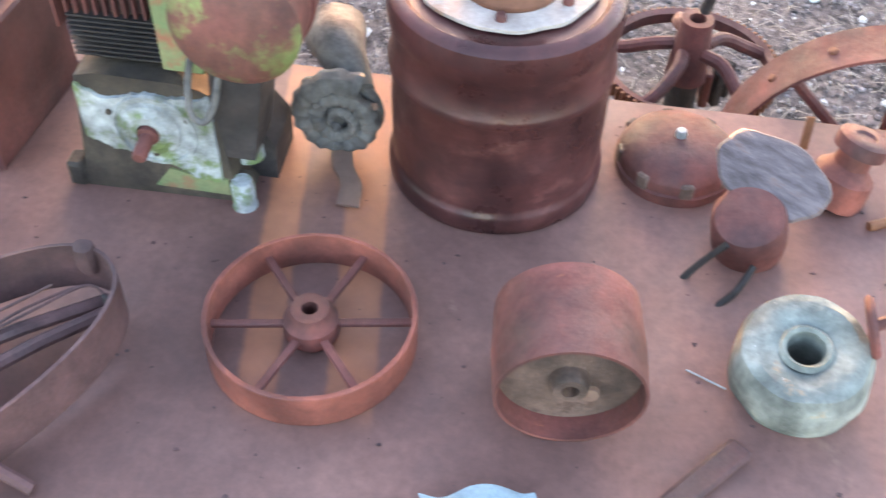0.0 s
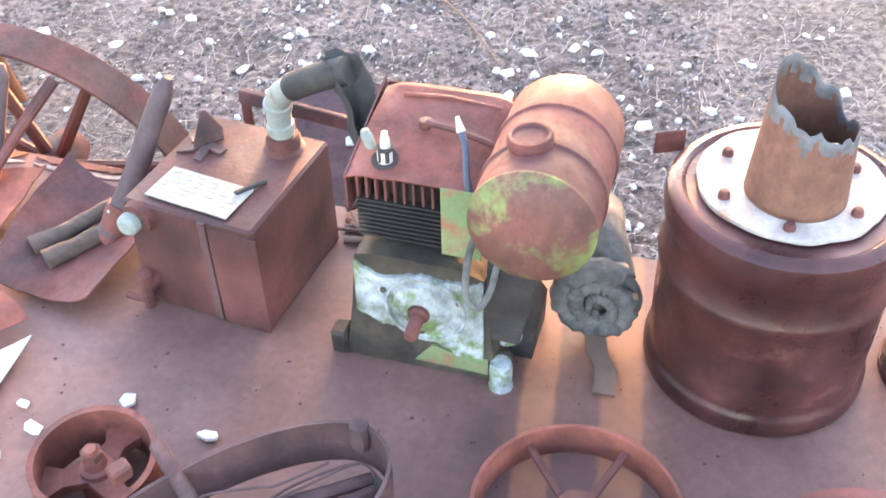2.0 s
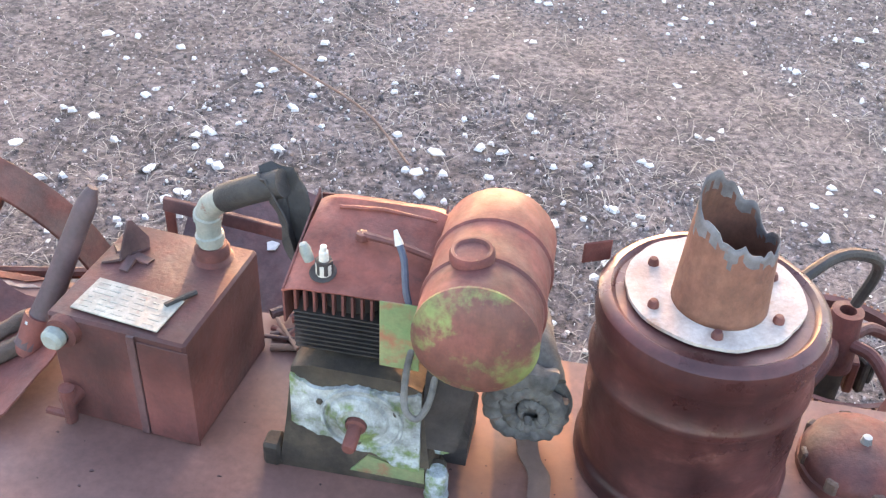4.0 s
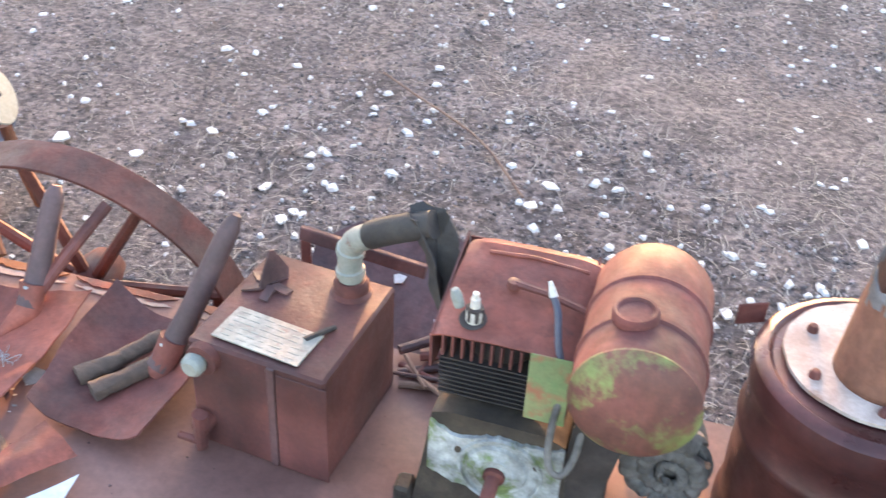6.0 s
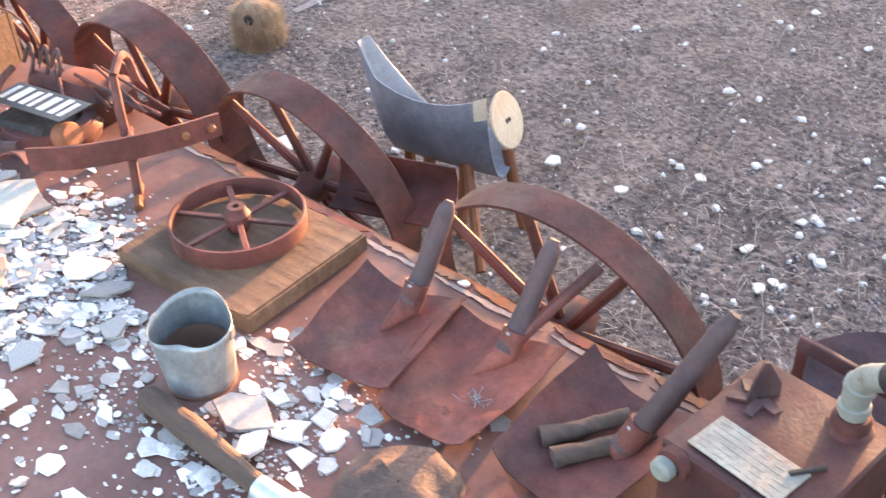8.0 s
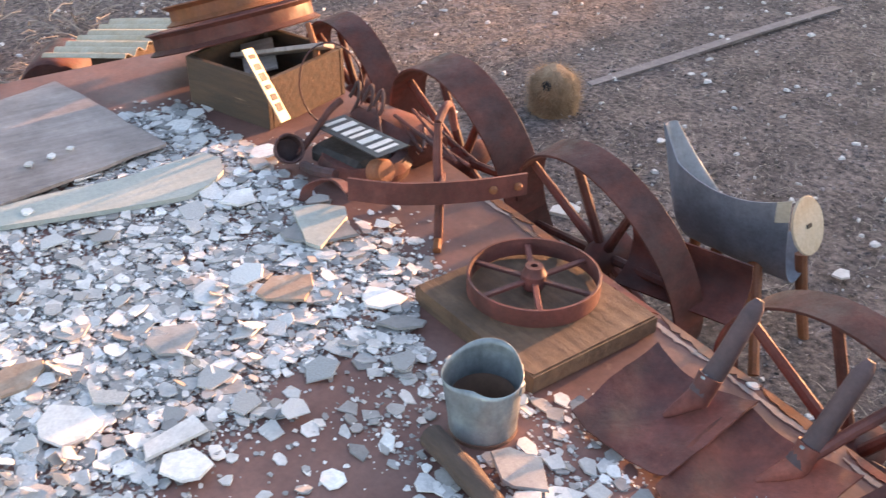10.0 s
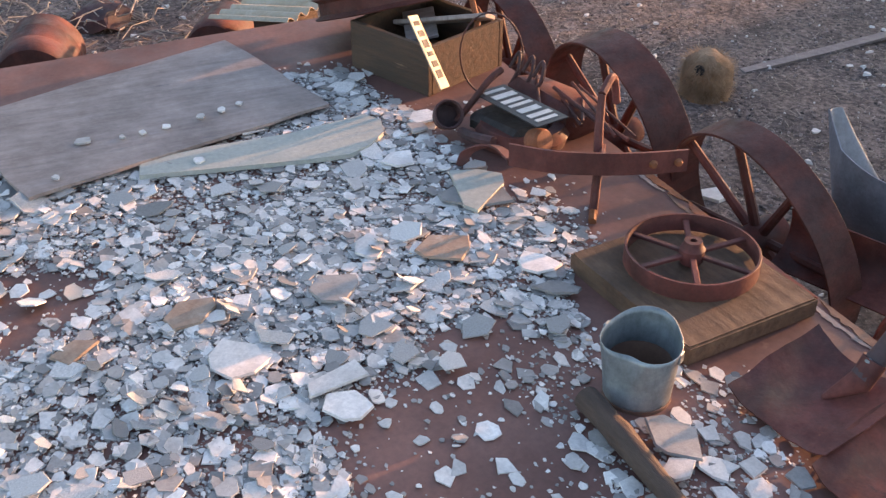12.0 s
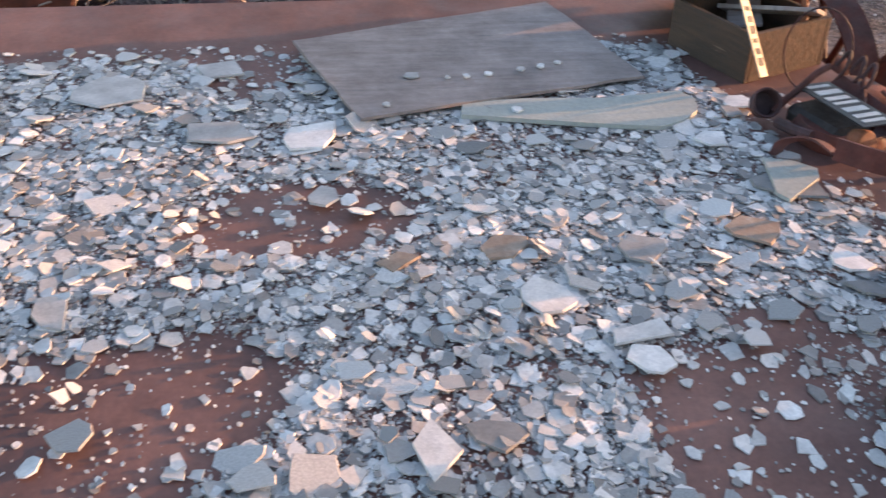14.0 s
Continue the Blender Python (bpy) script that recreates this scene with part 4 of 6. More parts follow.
def build_bent_rim():
    t = thing("bent_hoop_wheel", pose(-0.428, -0.812, T, 0, 0, 47.5) @ Matrix.Diagonal((0.89, 1, 1, 1)), "flattened dark iron hoop with axle, spokes and tangled wire", "wheel")
    a, b, h = 0.285, 0.117, 0.085
    n = 72
    bm = B()
    R = []
    for i in range(n):
        s = 2 * math.pi * i / n
        c, d = math.cos(s), math.sin(s)
        p = Vector((a * math.copysign(abs(c) ** 1.12, c), b * math.copysign(abs(d) ** 0.9, d), 0))
        nrm = Vector((c / a, d / b, 0)).normalized()
        z = 0.012 + 0.012 * math.sin(s + 0.6) + 0.02 * max(0, c)
        R.append([bm.verts.new(p + nrm * o + Vector((0, 0, z + zz))) for o, zz in ((0, 0), (0.006, 0), (0.0065, h / 2), (0.006, h), (0, h))])
    for i in range(n):
        p, q = R[i], R[(i + 1) % n]
        for j in range(5):
            bm.faces.new((p[j], q[j], q[(j + 1) % 5], p[(j + 1) % 5]))
    part("hoop", bm, "rust_dark", t)
    part("axle", tube(B(), [(-0.022, 0.172, 0.118), (-0.012, 0.1, 0.09), (0.0, -0.06, 0.05), (0.01, -0.125, 0.035)], [0.013, 0.014, 0.016, 0.014], 12), "rust_dark", t)
    part("axle_block", box(B(), (-0.058, 0.165, 0.120), (0.034, 0.026, 0.026), Matrix.Rotation(0.2, 4, "Z"), 0.004), "rust", t)
    for x0, y0, x1, y1 in ((0.27, 0.0, 0.0, 0.035), (0.265, -0.02, 0.02, -0.02), (-0.272, 0.0, -0.01, 0.02), (-0.268, -0.015, 0.005, -0.035)):
        part("spoke", tube(B(), [(x0, y0, 0.05), ((x0 + x1) / 2, (y0 + y1) / 2, 0.06), (x1, y1, 0.06)], 0.0105, 8), "rust_dark", t)
    part("rim_lug", rough(lathe(B(), [(0, 0.05), (0.016, 0.045), (0.02, 0.02), (0.016, 0)], 10, Matrix.Translation((0.268, 0.040, 0.085))), 0.004, 40), "rust_dark", t)
    part("hoop_clip", box(B(), (0.245, -0.085, 0.06), (0.006, 0.02, 0.07), Matrix.Rotation(0.2, 4, "Z"), 0.001), "iron_black", t)
    part("leg_stub", tube(B(), [(0.0, -0.145, 0.03), (0.03, -0.19, 0.008)], 0.010, 8), "rust_dark", t)
    rnd = random.Random(5)
    for i in range(7):
        p = [Vector((rnd.uniform(-0.27, -0.05), rnd.uniform(-0.06, 0.06), 0.06 + rnd.uniform(0, 0.03)))]
        for k in range(5):
            p.append(p[-1] + Vector((rnd.uniform(0.02, 0.09), rnd.uniform(-0.04, 0.04), rnd.uniform(-0.015, 0.015))))
        if i < 2:
            p = [Vector((-0.05, 0.07, 0.085)), Vector((0.05, 0.03, 0.075)), Vector((0.15, 0.02 + i * 0.01, 0.08)), Vector((0.25, 0.01, 0.085)), Vector((0.262, -0.03, 0.06))]
        part("wire", tube(B(), spline(p, 5), 0.0022, 5), "rust_dark", t)


def build_right_end():
    # wide-faced pulley lying on its rim
    t = thing("wide_pulley", pose(0.397, -0.735, T + 0.1025, 0, 0, 6) @ Matrix.Scale(0.915, 4), "wide brown rusted flat-belt pulley resting on its rim", "pulley")
    Rx = Matrix.Rotation(radians(90), 4, "X")
    part("pulley_drum", lathe(B(), [(0.104, 0.0), (0.109, 0.0), (0.1125, -0.075), (0.109, -0.16), (0.103, -0.16), (0.105, -0.075)], 64, Rx, closed=True), "rust", t)
    part("pulley_disc", lathe(B(), [(0.02, -0.035), (0.105, -0.04), (0.105, -0.046), (0.02, -0.046)], 48, Rx, closed=True), "old_brown", t)
    part("pulley_hub", lathe(B(), [(0.013, -0.012), (0.024, -0.012), (0.028, -0.02), (0.03, -0.05), (0.013, -0.05)], 24, Rx, closed=True), "old_brown", t)
    part("set_screw", rough(lathe(B(), [(0, 0.012), (0.013, 0.009), (0.016, 0)], 10, Matrix.Translation((0.032, 0.038, -0.032)) @ Rx), 0.002, 60), "strap", t)
    # heavy ring bearing
    t = thing("ring_weight", pose(0.715, -0.585, T, 8, -6, 0) @ Matrix.Scale(0.87, 4), "heavy grey-green cast ring with a centre hole", "ring")
    part("ring_body", rough(lathe(B(), [(0.034, 0.0), (0.085, 0.0), (0.102, 0.01), (0.108, 0.04), (0.107, 0.095), (0.097, 0.116), (0.08, 0.122), (0.045, 0.115), (0.034, 0.105)], 52, closed=True), 0.006, 18), "ring", t)
    part("hole_lip", lathe(B(), [(0.03, 0.08), (0.03, 0.116), (0.036, 0.121), (0.043, 0.114)], 28, closed=False), "ring", t)
    solid("washer_on_rod", tube(lathe(B(), [(0, -0.006), (0.04, -0.006), (0.044, 0), (0.04, 0.006), (0, 0.006)], 26, Matrix.Rotation(radians(70), 4, "Y")), [(0.0, 0.0, 0), (0.06, 0.02, 0.03), (0.12, 0.05, 0.05)], 0.008, 8), "rust", Matrix.Translation((0.785, -0.572, T + 0.128)), "purple-brown iron washer on a bent rod", "washer")
    # domed brake drum
    t = thing("brake_drum", pose(0.542, -0.160, T, 0, 0, 10) @ Matrix.Scale(1.13, 4), "domed rusted brake drum lying face up", "brake drum")
    part("drum_shell", rough(lathe(B(), [(0, 0.062), (0.04, 0.06), (0.07, 0.052), (0.083, 0.04), (0.086, 0.034), (0.086, 0.02), (0.09, 0.018), (0.088, 0.0), (0, 0.0)], 40), 0.0015, 40), "rust", t)
    part("drum_nut", lathe(B(), [(0, 0.074), (0.007, 0.073), (0.009, 0.062), (0.009, 0.055)], 8), "zinc", t)
    for i in range(8):
        a = radians(45 * i)
        part("drum_lug", box(B(), (0.083, 0, 0.028), (0.012, 0.02, 0.026), Matrix.Rotation(a, 4, "Z"), 0.003), "old_brown", t)
    # can with bent rods, grey disc leaning on it
    t = thing("rusty_can", pose(0.66, -0.325, T, 18, -12, 0) @ Matrix.Scale(1.12, 4), "brown rusted can with two bent wire legs", "can")
    part("can_body", rough(lathe(B(), [(0.0, 0.0), (0.048, 0.0), (0.05, 0.004), (0.051, 0.04), (0.05, 0.085), (0.046, 0.092), (0.03, 0.096), (0, 0.097)], 32), 0.004, 22), "rust", t)
    part("can_rod", tube(B(), spline([(-0.03, -0.04, 0.09), (-0.07, -0.055, 0.055), (-0.10, -0.075, 0.03), (-0.118, -0.11, 0.012)]), 0.005, 7), "iron_black", t)
    part("can_rod", tube(B(), spline([(0.005, -0.055, 0.05), (-0.02, -0.09, 0.045), (-0.055, -0.12, 0.04), (-0.068, -0.155, 0.03)]), 0.005, 7), "iron_black", t)
    solid("oval_lid", rough(lathe(B(), [(0, 0.008), (0.06, 0.007), (0.08, 0.004), (0.084, 0.0), (0.08, -0.003), (0, 0.001)], 30, wob=0.12), 0.002, 24), "lid_steel", pose(0.672, -0.285, T + 0.118, 26, 10, -28) @ Matrix.Diagonal((1.12, 0.74, 1, 1)), "scratched grey oval metal lid leaning on a can", "lid")
    t = thing("capped_can", pose(0.80, -0.19, T, -12, 14, 0), "rusted can with round screw cap and bent tab", "can")
    part("can_body", rough(lathe(B(), [(0, 0), (0.05, 0.0), (0.053, 0.01), (0.05, 0.05), (0.03, 0.07), (0.028, 0.10), (0, 0.10)], 28), 0.004, 30), "rust_red", t)
    part("screw_cap", lathe(B(), [(0, 0.118), (0.015, 0.118), (0.018, 0.122), (0.036, 0.122), (0.042, 0.118), (0.043, 0.096), (0.028, 0.092)], 28), "rust", t)
    part("bent_tab", box(B(), (-0.055, 0.03, 0.10), (0.014, 0.004, 0.06), Matrix.Rotation(-0.25, 4, "Y"), 0.001), "rust_orange", t)
    solid("iron_bar", rough(box(B(), (0, 0, 0.010), (0.15, 0.036, 0.018), bev=0.005), 0.004, 25), "rust_dark", pose(0.585, -0.765, T, 0, 0, 48), "dark pitted flat iron bar", "bar")
    solid("cloth_rag", rough(grid_sheet(B(), 24, 16, lambda u, v: (0.15 * (u - 0.5), 0.085 * (v - 0.5), 0.012 + 0.02 * max(0, 1 - (2 * u - 1) ** 2) * max(0, 1 - (2 * v - 1) ** 2)), 0.002), 0.016, 22), "cloth", pose(0.30, -0.885, T + 0.010, 0, 0, 10), "crumpled faded blue-grey rag", "cloth")
    for x, y, a in ((0.90, -0.24, 20), (0.93, -0.31, 80), (0.92, -0.42, -68)):
        solid("iron_rod", tube(B(), [(-0.05, 0, 0.008), (0, 0.004, 0.009), (0.1, 0, 0.008)], 0.008, 8), "rust_orange", pose(x, y, T, 0, 0, a), "short orange rusted iron rod", "rod", "loose rods")
    solid("wire_piece", tube(B(), [(-0.03, 0, 0.003), (0.03, 0, 0.003)], 0.0016, 5), "zinc", pose(0.59, -0.60, T, 0, 0, -24), "short straight shiny wire", "wire")
    # toothed wheel on a post, behind the deck
    t = thing("gear_wheel", pose(0.60, 0.36, 0), "large rusted toothed gear wheel on an iron post", "gear")
    zc = 0.27
    part("post", tube(B(), [(0, 0, -0.02), (0, 0, zc)], 0.034, 16), "iron_black", t)
    part("gear_hub", lathe(B(), [(0.018, zc - 0.03), (0.045, zc - 0.03), (0.04, zc + 0.05), (0.034, zc + 0.10), (0.034, zc + 0.12), (0.018, zc + 0.12)], 22, closed=True), "rust", t)
    part("gear_rim", lathe(B(), [(0.17, zc - 0.012), (0.186, zc - 0.016), (0.186, zc + 0.016), (0.17, zc + 0.012)], 64, closed=True), "rust", t)
    for i in range(72):
        part("tooth", box(B(), (0.189, 0, zc), (0.010, 0.0075, 0.030), Matrix.Rotation(2 * math.pi * i / 72, 4, "Z"), 0), "rust_orange", t)
    for i in range(5):
        Rz = Matrix.Rotation(2 * math.pi * i / 5 + 0.4, 4, "Z")
        part("gear_arm", tube(B(), [Rz @ v for v in spline([(0.035, 0, zc + 0.05), (0.08, 0.015, zc + 0.045), (0.13, 0.012, zc + 0.02), (0.173, 0, zc)])], 0.0145, 10), "rust", t)
    for i in range(3):
        part("side_lever", box(B(), (0.05 + 0.02 * i, 0.02 - 0.03 * i, zc - 0.06), (0.02, 0.06, 0.09), Matrix.Rotation(0.5 * i, 4, "Z"), 0.004), ("rust", "iron_black", "iron_black")[i], t)
    # large riveted tyre behind the deck
    t = thing("riveted_tyre", pose(0.95, 0.10, 0.265, 90, 0, 0), "wide rusted iron tyre standing behind the deck", "wheel", "iron tyres")
    part("tyre_band", lathe(B(), [(0.292, -0.048), (0.30, -0.05), (0.30, 0.05), (0.292, 0.048)], 72, closed=True), "rust", t)
    for a in (100, 118, 140, 165, 190, 60, 30):
        part("rivet", lathe(B(), [(0, 0.008), (0.007, 0.006), (0.009, 0)], 10, Matrix.Rotation(radians(a), 4, "Z") @ Matrix.Translation((0.30, 0, 0.005)) @ Matrix.Rotation(radians(90), 4, "Y")), "rust_orange", t)
    for i in range(8):
        part("spoke", tube(B(), [(0.04 * math.cos(i * 0.785), 0.04 * math.sin(i * 0.785), 0), (0.294 * math.cos(i * 0.785), 0.294 * math.sin(i * 0.785), 0)], 0.011, 8), "rust", t)
    part("hub", lathe(B(), [(0.015, -0.06), (0.05, -0.06), (0.05, 0.06), (0.015, 0.06)], 20, closed=True), "rust", t)
    solid("black_hose", tube(B(), spline([(0.40, 0.10, 0.60), (0.50, 0.20, 0.63), (0.58, 0.26, 0.60), (0.62, 0.33, 0.52), (0.61, 0.36, 0.41)]), 0.012, 10), "hose", Matrix(), "dark rubber hose draped over the gear wheel", "hose")


build_drum()
build_engine()
build_horn()
build_fuel_box()
build_back_sheet()
build_scrap_rods()
build_wheels_front()
build_bent_rim()
build_right_end()


# ---- the far half of the deck ----
def build_edge():
    rnd = random.Random(11)
    t = thing("edge_strip", pose(0, 0, T), "flaking pale painted strip along the rusted deck edge", "strip")
    # inner grey flakes; outer orange is rust plus the sunlit edge put into colour
    for y0, wide, drop, mats in ((-0.030, 0.014, 0.0016, ("board", "strap", "rust_dark", "board")), (-0.004, 0.026, 0.0024, ("rust_orange", "rust_red", "strap"))):
        x = -2.6
        while x < -0.85:
            l = rnd.uniform(0.14, 0.34)
            n = 30
            px = [x + l * i / n for i in range(n + 1)]
            end = [min(1, 6.0 * min(i, n - i) / n) for i in range(n + 1)]
            up = [(q, y0 - 0.004 * abs(noise.noise((q * 25, 1 + y0 * 50, 0))) + 0.005 * noise.noise((q * 60, 4, 0))) for q in px]
            dn = [(q, y0 - 0.004 - e * wide * (0.55 + 0.7 * abs(noise.noise((q * 9, 2 + y0 * 70, 0))) + 0.5 * noise.noise((q * 75, 3, 0)))) for q, e in zip(px, end)][::-1]
            part("flake", slab(B(), up + dn, drop, Matrix.Translation((0, 0, 0.001))), rnd.choice(mats), t)
            x += l + rnd.uniform(0.0, 0.03)


def shovel_blade(t, w, l, dish, mat, taper):
    bm = B()

    def f(u, v):
        s = 2 * u - 1
        k = w * (1 - (1 - taper) * max(0, v - 0.3) ** 1.5 * 1.7)
        back = 0.02 * (1 - v) * s * s
        y = -v * l * (1 - 0.05 * s ** 4 * v) + 0.02 * (1 - v) * (s * s)
        z = 0.012 + dish * (abs(s) ** 2.2) * (0.4 + 0.6 * (1 - v)) + back + 0.03 * max(0, 0.25 - v) * (1 - s * s) * 4
        return (s * k / 2, y, z + 0.011 * noise.noise((u * 2.6, v * 2.6, w * 9)) + 0.004 * noise.noise((u * 7, v * 7, w * 5)) + 0.004)

    grid_sheet(bm, 18, 16, f, 0.003)
    part("blade", bm, mat, t)


def build_shovels():
    for x, y, rz, w, l, dish, mat, tip, sock, lab in (
            (-1.525, -0.150, 8, 0.26, 0.265, 0.03, "rust", (-1.468, -0.08, 0.707), (-1.475, -0.205, 0.52), "rusted square shovel blade with a snapped tube handle"),
            (-1.288, -0.130, 5, 0.275, 0.295, 0.018, "rust_red", (-1.232, -0.042, 0.695), (-1.246, -0.173, 0.494), "flat red-rusted shovel blade with a leaning handle socket"),
            (-0.972, -0.115, -6, 0.27, 0.29, 0.05, "rust", (-0.821, -0.107, 0.765), (-0.935, -0.235, 0.485), "deep rusted scoop shovel holding two old rods")):
        t = thing("shovel", pose(x, y, T + 0.001, 0, 0, rz), lab, "shovel", "row of shovels")
        shovel_blade(t, w, l, dish, mat, {0.26: 0.95, 0.275: 0.72, 0.27: 0.86}[w])
        inv = pose(x, y, T + 0.001, 0, 0, rz).inverted()
        a, b = inv @ Vector(sock), inv @ Vector(tip)
        part("handle_tube", tube(B(), spline([a, a.lerp(b, 0.35) + Vector((0, 0, -0.012)), a.lerp(b, 0.7) + Vector((0, 0, -0.004)), b], 4), [0.024, 0.024, 0.0235, 0.023, 0.0225, 0.022, 0.0215, 0.021, 0.0205, 0.02, 0.02, 0.018, 0.009], 14), "handle_rust", t, "dull purple-brown tube handle stub")
        part("socket", tube(B(), [Vector((0.0, -0.11, 0.018)), a + Vector((0, 0, -0.008)), a.lerp(b, 0.2)], [0.006, 0.026, 0.026], 12), mat, t)
        part("rivet", lathe(B(), [(0, 0.006), (0.006, 0.004), (0.008, 0)], 8, Matrix.Translation(a.lerp(b, 0.12) + Vector((0, -0.01, 0.02)))), "zinc", t)
    part_rod = tube(B(), [(-1.245, -0.18, T + 0.05), (-1.20, -0.09, T + 0.13), (-1.155, 0.0, T + 0.20)], 0.0125, 10)
    solid("iron_rod", part_rod, "rust", Matrix(), "rusted iron rod leaning behind the shovels", "rod", "loose rods")
    for k, (x0, y0, x1, y1) in enumerate(((-1.065, -0.30, -0.965, -0.165), (-1.02, -0.325, -0.905, -0.175))):
        p = [Vector((x0, y0, T + 0.032)), Vector((x0 * 0.6 + x1 * 0.4, y0 * 0.6 + y1 * 0.4, T + 0.036)), Vector((x1, y1, T + 0.05))]
        solid("rusty_bolt", rough(tube(B(), spline(p, 8), [0.0195 - 0.0003 * i for i in range(17)], 12), 0.003, 50), ("wood_dark", "wood_dark")[k], Matrix(), "long crusted rod lying in the scoop shovel", "rod", "rods in the scoop")
    for x, y in ((-1.22, -0.31),):
        bm = B()
        rnd = random.Random(int(-x * 100 - y * 1000))
        for i in range(8):
            p = Vector((rnd.uniform(-0.05, 0.05), rnd.uniform(-0.03, 0.03), 0.028 + rnd.uniform(0, 0.01)))
            tube(bm, spline([p, p + Vector((rnd.uniform(-0.03, 0.03), rnd.uniform(-0.02, 0.02), 0.004)), p + Vector((rnd.uniform(-0.04, 0.04), rnd.uniform(-0.03, 0.03), 0))], 3), 0.0007, 4)
        solid("wire_shavings", bm, "zinc", pose(x, y, T), "small tangle of grey wire shavings on a shovel", "wire", kind="stuff")
    # long shovel lying along the deck: wooden shaft, bright zinc blade
    t = thing("long_shovel", pose(-1.36, -0.703, T, 0, 0, 2), "wooden-handled shovel with a bright galvanised blade", "shovel")
    bm = B()
    tube(bm, spline([(-0.345, 0.02, 0.028), (-0.22, 0.016, 0.03), (-0.1, 0.008, 0.028), (0.02, 0, 0.026)], 5), [0.027, 0.027, 0.027, 0.026, 0.026, 0.028, 0.027, 0.026, 0.025, 0.024, 0.023, 0.022, 0.021, 0.021, 0.02, 0.02], 12)
    part("wooden_shaft", rough(bm, 0.002, 20), "wood_dark", t, "weathered brown wooden shaft")
    part("ferrule", tube(B(), [(-0.01, 0, 0.027), (0.09, 0.004, 0.022)], [0.023, 0.025], 14), "zinc_white", t)
    bm = B()
    def pan(u, v):
        low, high = -0.03 - 0.055 * min(1, 1.6 * u), 0.025 + 0.17 * u ** 3.0
        return (0.09 + 0.335 * u, low + (high - low) * v, 0.012 + 0.02 * (2 * v - 1) ** 2 * (1 - u) + 0.012 * u * v ** 3 + 0.012 * math.exp(-((v - 0.4) * 6) ** 2) * (1 - u))

    grid_sheet(bm, 18, 12, pan, 0.003)
    part("blade", bm, "zinc_white", t, "bright galvanised square blade")
    # crumpled rusty pieces beside it
    bm = B()
    grid_sheet(bm, 20, 8, lambda u, v: ((0.002 + 0.088 * v) * math.cos(u * 6.2832) * 1.15, (0.002 + 0.088 * v) * math.sin(u * 6.2832), 0.040 - 0.028 * v * v + 0.016 * v * noise.noise((math.cos(u * 6.2832) * 2.4, math.sin(u * 6.2832) * 2.4, v * 3))), 0.003)
    solid("crumpled_disc", rough(bm, 0.006, 22), "old_brown", pose(-1.182, -0.545, T + 0.006, 3, 0, 30) @ Matrix.Diagonal((1.12, 1.12, 0.8, 1)), "crumpled brown rusted sheet-metal disc", "scrap metal")
    solid("sheet_offcut", rough(grid_sheet(B(), 10, 6, lambda u, v: ((u - 0.5) * 0.19, (v - 0.5) * 0.085 * (0.35 + u * 0.8), 0.016 + 0.012 * math.sin(v * 3.1)), 0.002), 0.003, 25), "rust_red", pose(-1.052, -0.525, T + 0.020, 8, 0, 63), "orange rusted bent sheet offcut", "scrap metal")


def build_standing_wheels():
    for x, y, z, r, w, n, tilt, mat, lab in (
            (-1.31, 0.11, 0.325, 0.375, 0.085, 8, 10, "rust_wheel", "large rusted spoked implement wheel propped behind the deck"),
            (-2.245, 0.215, 0.30, 0.343, 0.10, 8, 14.5, "rust_wheel", "large rusted spoked implement wheel leaning on the deck edge"),
            (-2.918, 0.186, 0.319, 0.341, 0.14, 8, 9.7, "rust_wheel", "wide-rimmed rusted spoked wheel behind the deck"),
            (-3.66, 0.20, 0.27, 0.31, 0.11, 8, 9, "rust_wheel", "dark rusted spoked wheel beyond the crate")):
        spoked_wheel("implement_wheel", pose(x, y, z, 90 + tilt, 0, 0), r, w, 0.007, n, 0.05, 0.16, mat, lab, "wheel", "standing wheels", 0.024, 0.01, 0.016, 0, "rust_wheel", bars=True, turn=0.2, wob=0.004)
    # iron pan between the wheels
    bm = grid_sheet(B(), 16, 8, lambda u, v: (0.34 * (u - 0.5), 0.16 * (v - 0.5), 0.05 * (2 * v - 1) ** 2), 0.004)
    solid("iron_pan", bm, "rust_wheel", pose(-1.98, 0.27, 0.36, 60, 0, 20), "curved rusted iron pan behind the spoked wheels", "pan")
    solid("support_rail", box(B(), (0, 0, 0), (2.6, 0.045, 0.05), bev=0.004), "rust_orange", pose(-2.2, 0.045, 0.36, 0, 0, 0), "orange rusted iron rail behind the deck edge", "rail")
    solid("support_rail", box(B(), (0, 0, 0), (0.55, 0.03, 0.04), bev=0.004), "rust_red", pose(-0.75, 0.14, 0.30, 0, 8, 0), "short red rusted rail behind the deck", "rail")


